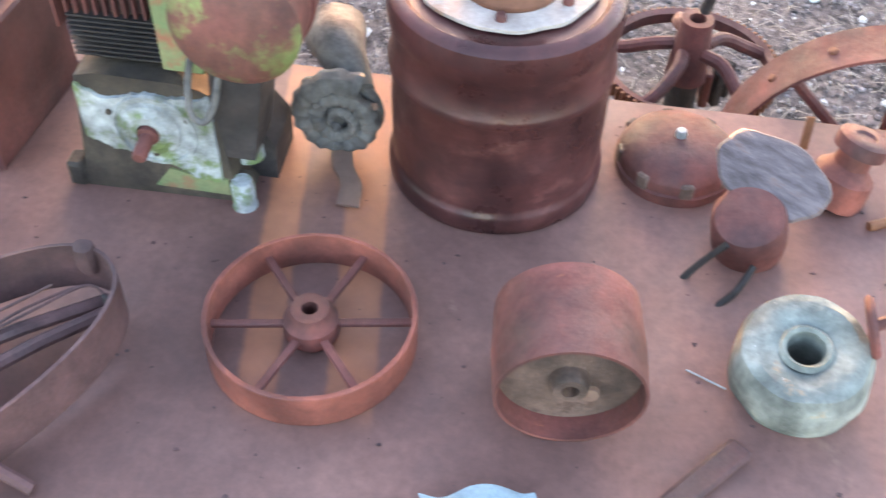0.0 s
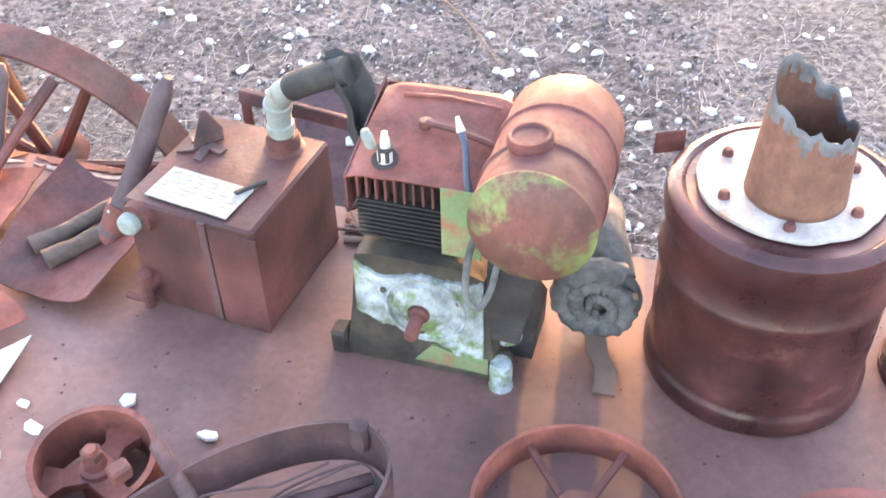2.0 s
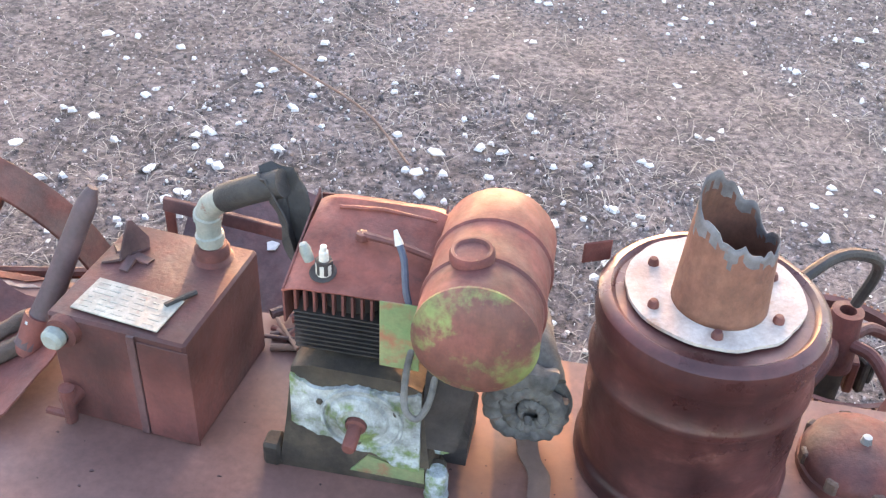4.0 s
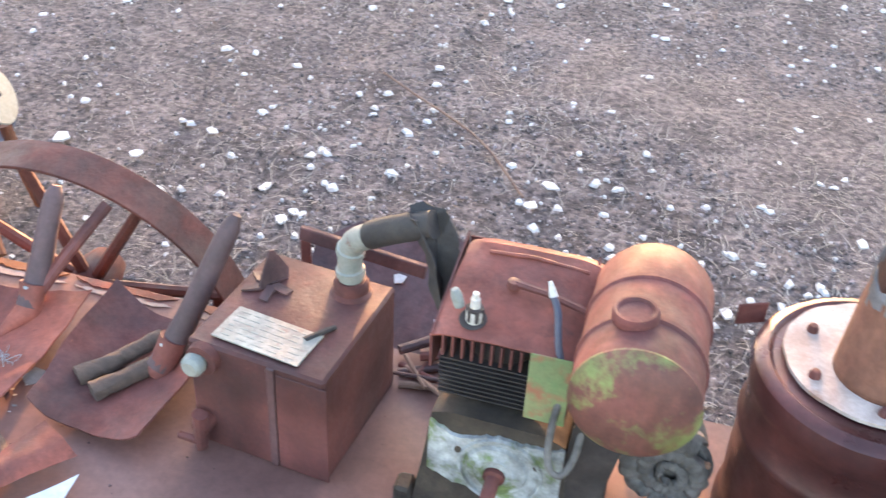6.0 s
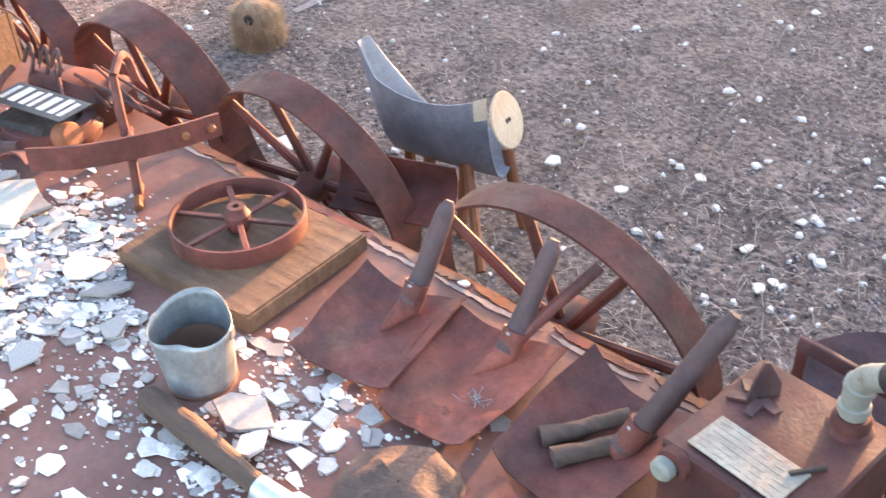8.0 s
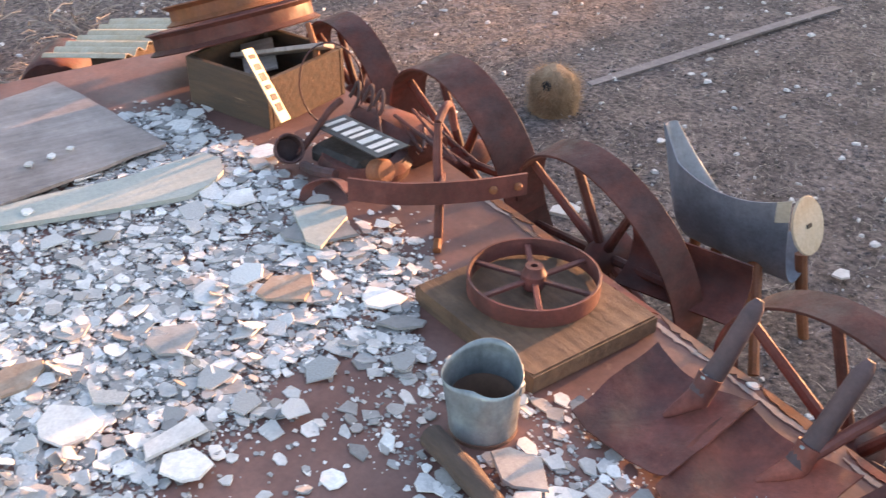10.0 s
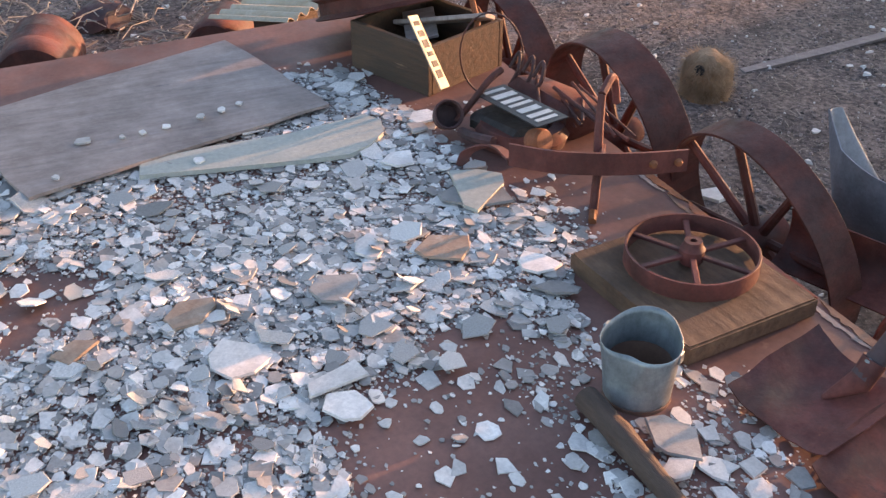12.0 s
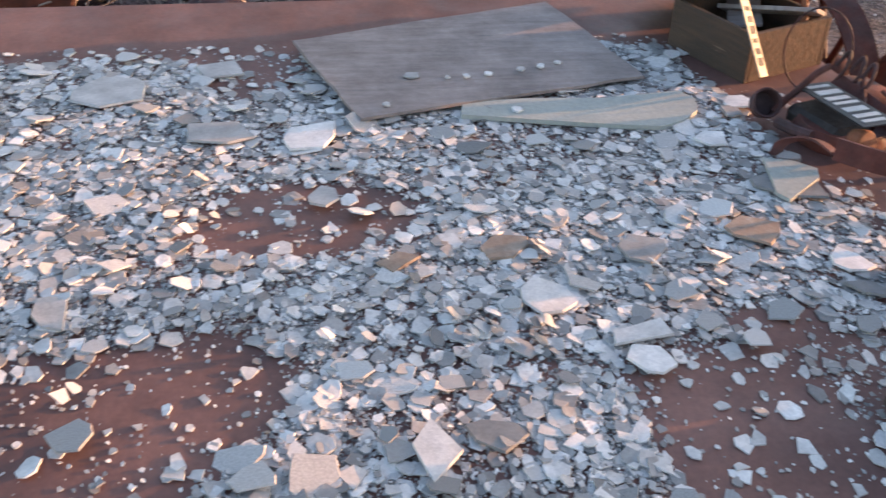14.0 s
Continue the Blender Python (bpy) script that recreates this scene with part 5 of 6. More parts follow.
def build_seat():
    t = thing("bucket_seat", pose(-2.20, 0.66, 0, 0, 0, 10), "curved grey sheet-metal seat on rusted legs", "seat")

    # trough seat: long axis x, rolled sides, swept-up back
    def f(u, v):
        s = 2 * v - 1
        half = (0.10 + 0.02 * math.sin(u * 3.0)) * min(1.0, 0.38 + 2.6 * u)
        low = 0.195 + 0.335 * max(0, 1 - u / (0.16 + 0.15 * (s + 1))) ** 1.2
        rim = 0.545 - 0.34 * u + 0.295 * u * u - (0.03 + 0.16 * min(1, 4 * u)) * max(0, s)
        ang = s * 1.45
        return (-0.24 + 0.48 * u - 0.015 * (1 - u) * (1 - abs(s)), half * math.sin(ang) / math.sin(1.45), low + (rim - low) * (1 - math.cos(ang)) / (1 - math.cos(1.45)))

    part("seat_shell", grid_sheet(B(), 34, 22, f, 0.0035), "seat", t, "dull grey curved steel shell")
    Md = Matrix.Translation((0.236, 0.012, 0.375)) @ Matrix.Rotation(radians(68), 4, "Y") @ Matrix.Diagonal((0.88, 0.80, 1, 1))
    part("end_disc", lathe(B(), [(0, 0.0), (0.094, 0.0), (0.098, 0.004), (0.094, 0.008), (0, 0.008)], 32, Md), "cream", t, "cream-painted rounded end plate")
    part("disc_slot", box(B(), (0, 0, 0.0095), (0.014, 0.03, 0.003), Md, 0.001), "iron_black", t)
    part("painted_band", grid_sheet(B(), 3, 6, lambda u, v: tuple(Vector(f(0.92 + 0.08 * u, 0.07 * v)) + Vector((0.0, -0.004, 0.002))), 0.003), "cream", t, "yellowed rubbed paint band")
    for x0, y0, x1, y1 in ((0.13, -0.04, 0.14, -0.10), (0.22, 0.05, 0.29, 0.04), (0.0, -0.03, -0.03, -0.04), (-0.12, 0.03, -0.16, 0.08)):
        part("leg", tube(B(), [(x0, y0, 0.26), ((x0 + x1) / 2, (y0 + y1) / 2, 0.1), (x1, y1, -0.02)], [0.019, 0.018, 0.016], 10), "rust_orange", t)
    part("brace", tube(B(), [(0.14, -0.05, 0.24), (0.30, -0.25, 0.02)], 0.016, 8), "rust_orange", t)


def build_plank_and_wheel():
    bm = B()
    n = 14
    top = [(-0.215 + 0.43 * i / n, 0.185 + 0.004 * noise.noise((i, 0, 1))) for i in range(n + 1)]
    bot = [(0.215 - 0.43 * i / n, -0.185 + 0.004 * noise.noise((i, 5, 1))) for i in range(n + 1)]
    slab(bm, top + bot, 0.05)
    e = [e for e in bm.edges if abs(e.verts[0].co.z - e.verts[1].co.z) < 1e-4]
    bmesh.ops.bevel(bm, geom=e, offset=0.005, segments=2, affect="EDGES")
    solid("wood_slab", rough(bm, 0.0015, 15), "wood", pose(-1.95, -0.262, T, 0, 0, 4), "thick weathered timber slab on the deck", "timber")
    spoked_wheel("small_spoked_wheel", pose(-1.985, -0.238, T + 0.052 + 0.024, 0, 0, 12), 0.157, 0.046, 0.006, 6, 0.03, 0.06, "rust", "small rusted spoked wheel lying on a timber slab", "wheel", "small wheels", 0.014, 0.009, 0.008, 0.012, "rust", turn=0.3, lip=0.001)


def build_bucket():
    t = thing("tin_bucket", pose(-1.70, -0.575, T, 0, 0, 0), "dented galvanised tin bucket, empty and rusty inside", "bucket")
    n, k = 40, 10
    bm = B()
    rows = []
    for j in range(k + 1):
        row = []
        for i in range(n):
            a = 2 * math.pi * i / n
            r = 0.068 + 0.012 * j / k
            dent = 0.018 * math.exp(-(((a - 5.2 + math.pi) % (2 * math.pi) - math.pi) / 0.5) ** 2) * (j / k) ** 2
            flare = 0.006 * math.sin(3 * a + 1) * (j / k) ** 2
            z = 0.002 + (0.145 + 0.014 * math.sin(a - 0.6)) * j / k
            row.append(bm.verts.new(((r - dent + flare) * math.cos(a), (r - dent + flare) * math.sin(a), z)))
        rows.append(row)
    for j in range(k):
        for i in range(n):
            bm.faces.new((rows[j][i], rows[j][(i + 1) % n], rows[j + 1][(i + 1) % n], rows[j + 1][i]))
    c = [bm.verts.new(v.co + Vector((0, 0, 0.004))) for v in rows[0]]
    bm.faces.new(c)
    ob = part("bucket_wall", bm, "zinc", t)
    s = ob.modifiers.new("wall", "SOLIDIFY")
    s.thickness, s.offset = 0.0016, 0
    part("base_ring", lathe(B(), [(0.066, 0.0), (0.0715, 0.0), (0.0715, 0.008), (0.068, 0.009)], 40, closed=True), "strap", t)
    part("rust_lining", lathe(B(), [(0, 0.012), (0.060, 0.012), (0.0640, 0.03), (0.0650, 0.055), (0.0655, 0.085)], 36), "strap", t, "brown rusted bucket lining")
    for a in (0.5, 3.6):
        part("handle_ear", box(B(), (0.083, 0, 0.13), (0.006, 0.02, 0.026), Matrix.Rotation(a, 4, "Z"), 0.002), "zinc", t)


def build_band_stand():
    t = thing("tyre_segment", pose(0, 0, 0), "curved rusted tyre segment balanced on a forked post", "scrap metal")
    # arc of a flat hoop with a turned-in lower flange and a curled tail
    arc = spline([(-2.45, -0.475, 0.618), (-2.375, -0.39, 0.614), (-2.325, -0.28, 0.606), (-2.29, -0.16, 0.598), (-2.275, -0.045, 0.588)], 8)
    n = len(arc) - 1
    out = Vector((0.94, -0.34, 0))
    part("band", grid_sheet(B(), n, 3, lambda u, v: arc[round(u * n)] + Vector((0, 0, 0.062 * (v - 0.5))), 0.008), "rust", t)
    part("flange", grid_sheet(B(), n, 2, lambda u, v: arc[round(u * n)] - out * (0.006 + 0.05 * v) + Vector((0, 0, -0.026 - 0.004 * v)), 0.006), "rust_wheel", t)
    for k in (n - 2, n - 7):
        part("bolt_head", lathe(B(), [(0, 0.012), (0.008, 0.010), (0.012, 0)], 10, Matrix.Translation(arc[k] + out * 0.004) @ out.to_track_quat("Z", "Y").to_matrix().to_4x4()), "rust_orange", t)
    tail = spline([(-2.735, -0.465, T + 0.004), (-2.735, -0.45, T + 0.045), (-2.69, -0.415, T + 0.082), (-2.60, -0.42, T + 0.115), (-2.455, -0.465, T + 0.160)], 6)
    m = len(tail) - 1
    part("curled_end", grid_sheet(B(), m, 2, lambda u, v: tail[round(u * m)] + Vector((0.02, 0.03, 0)) * (v - 0.5) * (1.0 - 0.3 * u), 0.006), "rust", t)
    part("post", tube(B(), [(-2.345, -0.275, T), (-2.37, -0.255, T + 0.10), (-2.41, -0.235, T + 0.22), (-2.43, -0.22, T + 0.30)], [0.012, 0.012, 0.012, 0.010], 8), "rust", t)
    part("foot", tube(B(), [(-2.40, -0.235, T + 0.008), (-2.345, -0.275, T + 0.014), (-2.31, -0.30, T + 0.008)], 0.011, 8), "rust_orange", t)
    part("hook", tube(B(), spline([(-2.43, -0.22, T + 0.30), (-2.47, -0.17, T + 0.32), (-2.51, -0.13, T + 0.29), (-2.52, -0.11, T + 0.22)]), 0.011, 8), "rust", t)
    part("prop", tube(B(), [(-2.40, -0.225, T + 0.17), (-2.335, -0.27, T + 0.165)], 0.008, 6), "rust", t)


def build_machine_heap():
    t = thing("machine_part", pose(-2.82, -0.225, T, 0, 0, 14), "dark oily gearbox casting with ring and levers", "machine part")
    part("casting_ring", lathe(B(), [(0.08, 0.0), (0.13, 0.0), (0.14, 0.03), (0.125, 0.06), (0.09, 0.06)], 36, closed=True), "rust_wheel", t)
    part("casting_box", rough(box(B(), (-0.02, 0.15, 0.06), (0.30, 0.15, 0.12), bev=0.03), 0.025, 14), "rust_wheel", t)
    part("lower_body", rough(box(B(), (-0.03, -0.03, 0.04), (0.22, 0.14, 0.07), bev=0.02), 0.01, 15), "iron_black", t)
    part("cup", lathe(B(), [(0, 0.0), (0.04, 0.0), (0.046, 0.05), (0.043, 0.055), (0.038, 0.05), (0.034, 0.01)], 24, Matrix.Translation((-0.19, -0.14, 0.045)) @ Matrix.Rotation(radians(55), 4, "Y") @ Matrix.Rotation(radians(20), 4, "X")), "rust_dark", t)
    part("lever", tube(B(), spline([(-0.15, -0.13, 0.04), (-0.14, -0.08, 0.09), (-0.13, -0.02, 0.15), (-0.13, 0.03, 0.17)]), 0.010, 8), "rust_wheel", t)
    part("lever", tube(B(), spline([(-0.1, -0.15, 0.03), (-0.02, -0.17, 0.05), (0.05, -0.16, 0.06)]), 0.016, 8), "rust_dark", t)
    part("boss", lathe(B(), [(0, 0.05), (0.03, 0.048), (0.036, 0.04), (0.036, 0)], 20, Matrix.Translation((0.14, -0.09, 0.075)) @ Matrix.Rotation(radians(70), 4, "Y")), "rust_orange", t)
    rnd = random.Random(3)
    for i in range(8):
        x = rnd.uniform(-0.14, 0.08)
        part("rod", tube(B(), [(x, 0.16 + rnd.uniform(-0.05, 0.03), 0.10 + rnd.uniform(0, 0.05)), (x + rnd.uniform(0.10, 0.30), 0.05 + rnd.uniform(-0.02, 0.07), 0.085 + rnd.uniform(-0.03, 0.03))], rnd.uniform(0.003, 0.008), 7), "rust_wheel", t)
    for i in range(3):
        p = Vector((-0.16 + 0.05 * i, 0.06 + rnd.uniform(-0.03, 0.05), 0.10))
        part("link", tube(B(), spline([p, p + Vector((0.02, 0.01, 0.05)), p + Vector((0.0, 0.03, 0.09)), p + Vector((-0.02, 0.01, 0.04))], 5), 0.006, 7), "rust_dark", t)
    # enamel plate lying on the casting: white bars on black
    pm = pose(-2.79, -0.255, T + 0.128, 4, -6, 3)
    t = thing("number_plate", pm, "black number plate with worn white characters", "sign", "number plates")
    part("plate", box(B(), (0, 0, 0), (0.35, 0.105, 0.004), bev=0.001), "black_bar", t)
    for i in range(7):
        part("character_bar", box(B(), (-0.141 + i * 0.047 + 0.004 * (i % 3), 0.003 * (i % 2), 0.003), (0.018 + 0.007 * (i * 5 % 3), 0.068 + 0.006 * (i % 2), 0.002), bev=0), "white_bar", t)
    ex = Vector((0.50, 0.20, -0.78)).normalized()
    ez = ex.cross(Vector((-0.067, 0.054, -0.015))).normalized()
    ey = ez.cross(ex)
    pm = Matrix.Translation((-3.185, -0.362, T + 0.165)) @ Matrix((ex, ey, ez)).transposed().to_4x4()
    t = thing("number_plate", pm, "ivory number plate with dark characters, standing on edge", "sign", "number plates")
    part("plate", box(B(), (0, 0, 0), (0.245, 0.092, 0.004), bev=0.001), "ivory", t)
    for i in range(6):
        part("character_bar", box(B(), (-0.095 + i * 0.034, 0, 0.003), (0.014 + 0.006 * (i * 7 % 3), 0.052, 0.002), bev=0), "horn", t)
    # wooden crate
    t = thing("wooden_crate", pose(-3.445, -0.25, T, 0, 0, 21), "dark open wooden crate holding scrap, lit inside", "crate")
    W, D, H, th = 0.365, 0.36, 0.165, 0.018
    part("crate_bottom", box(B(), (0, 0, 0.01), (W - 0.04, D - 0.04, 0.016), bev=0), "crate", t)
    for nm, c, s in (("crate_side", (0, -D / 2 + th / 2, H / 2), (W, th, H)), ("crate_side", (0, D / 2 - th / 2, H / 2), (W, th, H)),
                     ("crate_end", (W / 2 - th / 2, 0, H / 2), (th, D - 2 * th - 0.002, H)), ("crate_end", (-W / 2 + th / 2, 0, H / 2), (th, D - 2 * th - 0.002, H))):
        part(nm, rough(box(B(), c, s, bev=0.002), 0.001, 20), "crate", t)
    for sx in (-1, 1):
        part("corner_post", box(B(), (sx * (W / 2 - 0.03), D / 2 - 0.03, H / 2 + 0.012), (0.022, 0.022, H), bev=0.002), "crate", t)
    solid("board_offcut", box(B(), (0, 0, 0), (0.34, 0.08, 0.015), bev=0.002), "board", pose(-3.42, -0.20, T + 0.165, -25, -12, 42), "grey board propped across the crate", "board")
    solid("board_offcut", box(B(), (0, 0, 0), (0.2, 0.11, 0.012), bev=0.002), "board", pose(-3.5, -0.25, T + 0.13, 10, 8, -20), "grey broken board lying in the crate", "board")
    solid("wire_hoop", tube(B(), [(0.10 * math.cos(a), 0, 0.14 + 0.14 * math.sin(a)) for a in (2 * math.pi * i / 26 for i in range(27))], 0.003, 6), "rust_dark", pose(-3.13, -0.17, T + 0.0, 0, 0, 55), "thin rusted wire hoop", "wire")
    solid("iron_strap", tube(B(), [(0, 0, 0), (0.05, -0.03, 0.12), (0.1, -0.02, 0.2)], [0.012, 0.011, 0.01], 8), "rust_orange", pose(-3.30, -0.15, T + 0.05, 0, 0, 170), "rusted iron strap leaning in the crate", "rod")
    # stacked wheel rims over the crate
    lean = pose(-3.70, -0.25, T + 0.175, 3, -20, 0)
    for dz, dx, r, w, mat, lab in ((0.0, 0.0, 0.30, 0.075, "rust_wheel", "wide dark rusted steel wheel leaning on the crate"), (0.078, -0.02, 0.215, 0.07, "rust_orange", "smaller orange rusted steel wheel stacked on another")):
        t = thing("steel_wheel", lean @ Matrix.Translation((dx, 0, dz)), lab, "wheel", "stacked wheels")
        h = w / 2
        part("rim", lathe(B(), [(r - 0.004, -h), (r, -h + 0.004), (r - 0.012, -h + 0.010), (r - 0.022, -h + 0.018), (r - 0.022, h - 0.018), (r - 0.012, h - 0.010), (r, h - 0.004), (r - 0.004, h), (r - 0.02, h - 0.008), (r - 0.03, h - 0.018), (r - 0.03, -h + 0.018), (r - 0.02, -h + 0.008)], 60, closed=True), mat, t)
        part("wheel_disc", lathe(B(), [(0.035, 0.012), (0.07, 0.02), (r * 0.55, 0.016), (r - 0.04, -0.004), (r - 0.027, -0.004), (r - 0.027, -0.008), (r - 0.04, -0.008), (r * 0.55, 0.011), (0.07, 0.015), (0.035, 0.007)], 48, closed=True), mat, t)
        for q in range(5):
            part("wheel_bolt", lathe(B(), [(0, 0.008), (0.008, 0.007), (0.009, 0)], 6, Matrix.Rotation(q * 1.2566, 4, "Z") @ Matrix.Translation((0.055, 0, 0.018))), "iron_black", t)
    solid("wheel_block", rough(box(B(), (0, 0, 0.03), (0.16, 0.12, 0.06), bev=0.006), 0.004, 18), "wood_dark", pose(-3.80, -0.25, T), "dark wooden block under the stacked wheels", "block")
    # pale corrugated panel beyond the deck's end
    solid("corrugated_panel", grid_sheet(B(), 60, 3, lambda u, v: (0.42 * (v - 0.5), 0.5 * (u - 0.5), 0.012 * math.sin(u * 6.2832 * 7)), 0.003), "cream", pose(-4.58, -0.40, 0.33, 0, -8, 35), "yellowed corrugated sheet propped beyond the deck", "sheet metal")
    solid("timber_prop", box(B(), (0, 0, 0.14), (0.2, 0.2, 0.28), bev=0.006), "wood_dark", pose(-4.58, -0.40, 0.02, 0, 0, 35), "dark timber block under a corrugated sheet", "block")


def build_boards():
    # large flat sheet on the slates, and the pale offcut beside it
    c = [(-3.57, -1.765), (-3.015, -1.605), (-3.24, -0.68), (-3.86, -0.835)]
    rnd = random.Random(8)
    poly = []
    for (x0, y0), (x1, y1) in zip(c, c[1:] + c[:1]):
        for i in range(9):
            k = i / 9
            poly.append((x0 + (x1 - x0) * k + rnd.uniform(-0.005, 0.005), y0 + (y1 - y0) * k + rnd.uniform(-0.005, 0.005)))
    t = thing("flat_sheet", pose(0, 0, T + 0.016), "large weathered grey-brown flat sheet lying on the slates", "sheet")
    part("sheet", slab(B(), poly, 0.010, zf=lambda x, y: 0.012 + 0.008 * math.sin(x * 4 + y * 2)), "board", t)
    poly = [(-3.11, -1.29), (-3.03, -1.31), (-2.965, -1.05), (-2.92, -0.86), (-2.90, -0.74), (-2.935, -0.66), (-2.99, -0.60), (-3.07, -0.575), (-3.13, -0.605), (-3.10, -0.85), (-3.12, -1.1)]
    solid("pale_board", slab(B(), poly, 0.014), "board_pale", pose(0, 0, T + 0.012), "pale greenish fibre-board offcut with a ragged end", "board")
    for k in range(4):
        solid("pale_plank", rough(box(B(), (0, 0, 0.007), (0.64 - 0.03 * k, 0.038, 0.014), bev=0.002), 0.001, 30), "plank", pose(-0.70, -0.955 - 0.042 * k, T + 0.002, 0, 0, -1.5), "white-painted weathered slat at the deck's edge", "plank", "edge planks")
    for x in (-0.92, -0.60):
        solid("plank_trestle", box(B(), (0, 0, 0.222), (0.06, 0.16, 0.444), bev=0.004), "wood", pose(x, -1.05, 0, 0, 0, 0), "weathered timber trestle under pale planks", "trestle", "plank trestles")


def cover(x, y):
    """How thickly slates lie at a place on the deck, 0 to 1."""
    if x > -1.18 or x < -3.62:
        return 0.0
    d = 1.0
    d *= min(1, max(0, (-1.22 - x) / 0.2))
    d *= min(1, max(0, (x + 3.6) / 0.15))
    d *= min(1, max(0.0, (-0.30 - y) / 0.14)) if x > -2.5 else min(1, max(0.0, (-0.42 - y) / 0.1))
    if x > -1.95:
        d *= 0.95 if y < -1.2 else 0.25
    for cx, cy, rx, ry in ((-2.55, -1.80, 0.20, 0.34), (-1.62, -0.98, 0.30, 0.22), (-1.80, -2.42, 0.34, 0.50), (-2.0, -0.78, 0.08, 0.14), (-1.93, -2.08, 0.22, 0.26), (-3.5, -1.9, 0.3, 0.2)):
        q = ((x - cx) / rx) ** 2 + ((y - cy) / ry) ** 2
        d *= min(1, max(0.06, (q - 0.55) / 0.6))
    d *= 0.75 + 0.5 * noise.noise((x * 2.3, y * 2.3, 7))
    return max(0.0, min(1.0, d))


BLOCK = [(-1.95, -0.262, 0.27), (-1.70, -0.575, 0.085), (-2.80, -0.22, 0.17), (-3.42, -0.19, 0.3)]


def clear(x, y, r):
    return all(math.hypot(x - a, y - b) > c + r * 0.3 for a, b, c in BLOCK)


def build_slates():
    rnd = random.Random(21)
    made = 0
    # larger slates, each its own thing
    meshes = []
    for k in range(26):
        bm = B()
        shard(rnd, 1.0, 0.10, bm, Matrix())
        meshes.append(finish(bm, "slate_fragment", "slate", 0))
    tries = 0
    while made < 290 and tries < 20000:
        tries += 1
        x, y = rnd.uniform(-3.6, -1.2), rnd.uniform(-3.0, -0.3)
        if rnd.random() > cover(x, y) ** 0.7 or not clear(x, y, 0.05):
            continue
        r = 0.027 + 0.035 * rnd.random() ** 2.6
        ob = new("slate_fragment", rnd.choice(meshes))
        ob.matrix_world = pose(x, y, T + 0.005 + 0.014 * rnd.random(), rnd.gauss(0, 8), rnd.gauss(0, 8), rnd.uniform(0, 360)) @ Matrix.Diagonal((r, r, r * rnd.uniform(0.5, 0.9), 1))
        tagged(ob, "broken grey roofing slate lying flat on the deck", "slate", "broken slates")
        made += 1
    for x, y, r in ((-2.13, -1.30, 0.10), (-1.54, -0.60, 0.085), (-2.34, -1.34, 0.085), (-2.31, -1.60, 0.07), (-1.89, -1.13, 0.075), (-2.19, -0.535, 0.07), (-2.07, -0.54, 0.07), (-2.99, -0.49, 0.055), (-2.42, -0.87, 0.075), (-2.62, -1.74, 0.075), (-2.55, -0.52, 0.13), (-2.35, -0.70, 0.10), (-2.3, -1.02, 0.09), (-1.98, -1.12, 0.085), (-3.05, -0.44, 0.08), (-2.83, -0.62, 0.08), (-1.70, -1.62, 0.10), (-1.72, -1.50, 0.075), (-3.3, -2.3, 0.15), (-3.42, -2.0, 0.11), (-2.95, -1.75, 0.13), (-3.0, -2.0, 0.12), (-2.2, -2.35, 0.09), (-1.47, -0.64, 0.05)):
        bm = B()
        shard(rnd, r * 0.85, 0.006, bm, Matrix())
        # three slabs get the sun-coloured tan
        solid("slate_slab", bm, "tan_slate" if (x, y) in ((-2.34, -1.34), (-2.31, -1.60), (-2.35, -0.70)) else "slate", pose(x, y, T + 0.016, rnd.gauss(0, 1.5), rnd.gauss(0, 1.5), rnd.uniform(0, 360)), "large flat broken roofing slate", "slate", "broken slates", smooth=0)
    solid("pale_offcut", slab(B(), [(-2.685, -0.53), (-2.66, -0.455), (-2.61, -0.405), (-2.56, -0.425), (-2.46, -0.555), (-2.50, -0.575)], 0.010), "board_pale", pose(0, 0, T + 0.018, 0, 0, 0), "pale greenish fibre-board fragment on the slates", "board")
    # slates propped up on their neighbours
    for x, y, k in ((-2.50, -2.12, 3), (-2.53, -2.02, 3), (-2.72, -1.98, 2), (-2.32, -1.61, 2), (-2.08, -1.51, 5), (-2.05, -1.42, 4), (-2.17, -1.02, 5), (-2.37, -1.29, 3), (-2.07, -1.73, 3), (-1.92, -2.31, 2), (-2.44, -0.87, 2), (-2.22, -0.86, 3), (-2.02, -1.31, 3)):
        for _ in range(k):
            r = rnd.uniform(0.016, 0.032)
            ob = new("slate_fragment", rnd.choice(meshes))
            tilt = rnd.uniform(-38, -14)
            ob.matrix_world = pose(x + rnd.gauss(0, 0.035), y + rnd.gauss(0, 0.03), T + 0.014 + r * math.sin(-radians(tilt)) * 0.8, tilt, rnd.gauss(0, 10), 0) @ Matrix.Rotation(rnd.uniform(0, 6.28), 4, "Z") @ Matrix.Diagonal((r, r, r * 0.7, 1))
            tagged(ob, "broken grey slate tipped up on its neighbours", "slate", "broken slates")
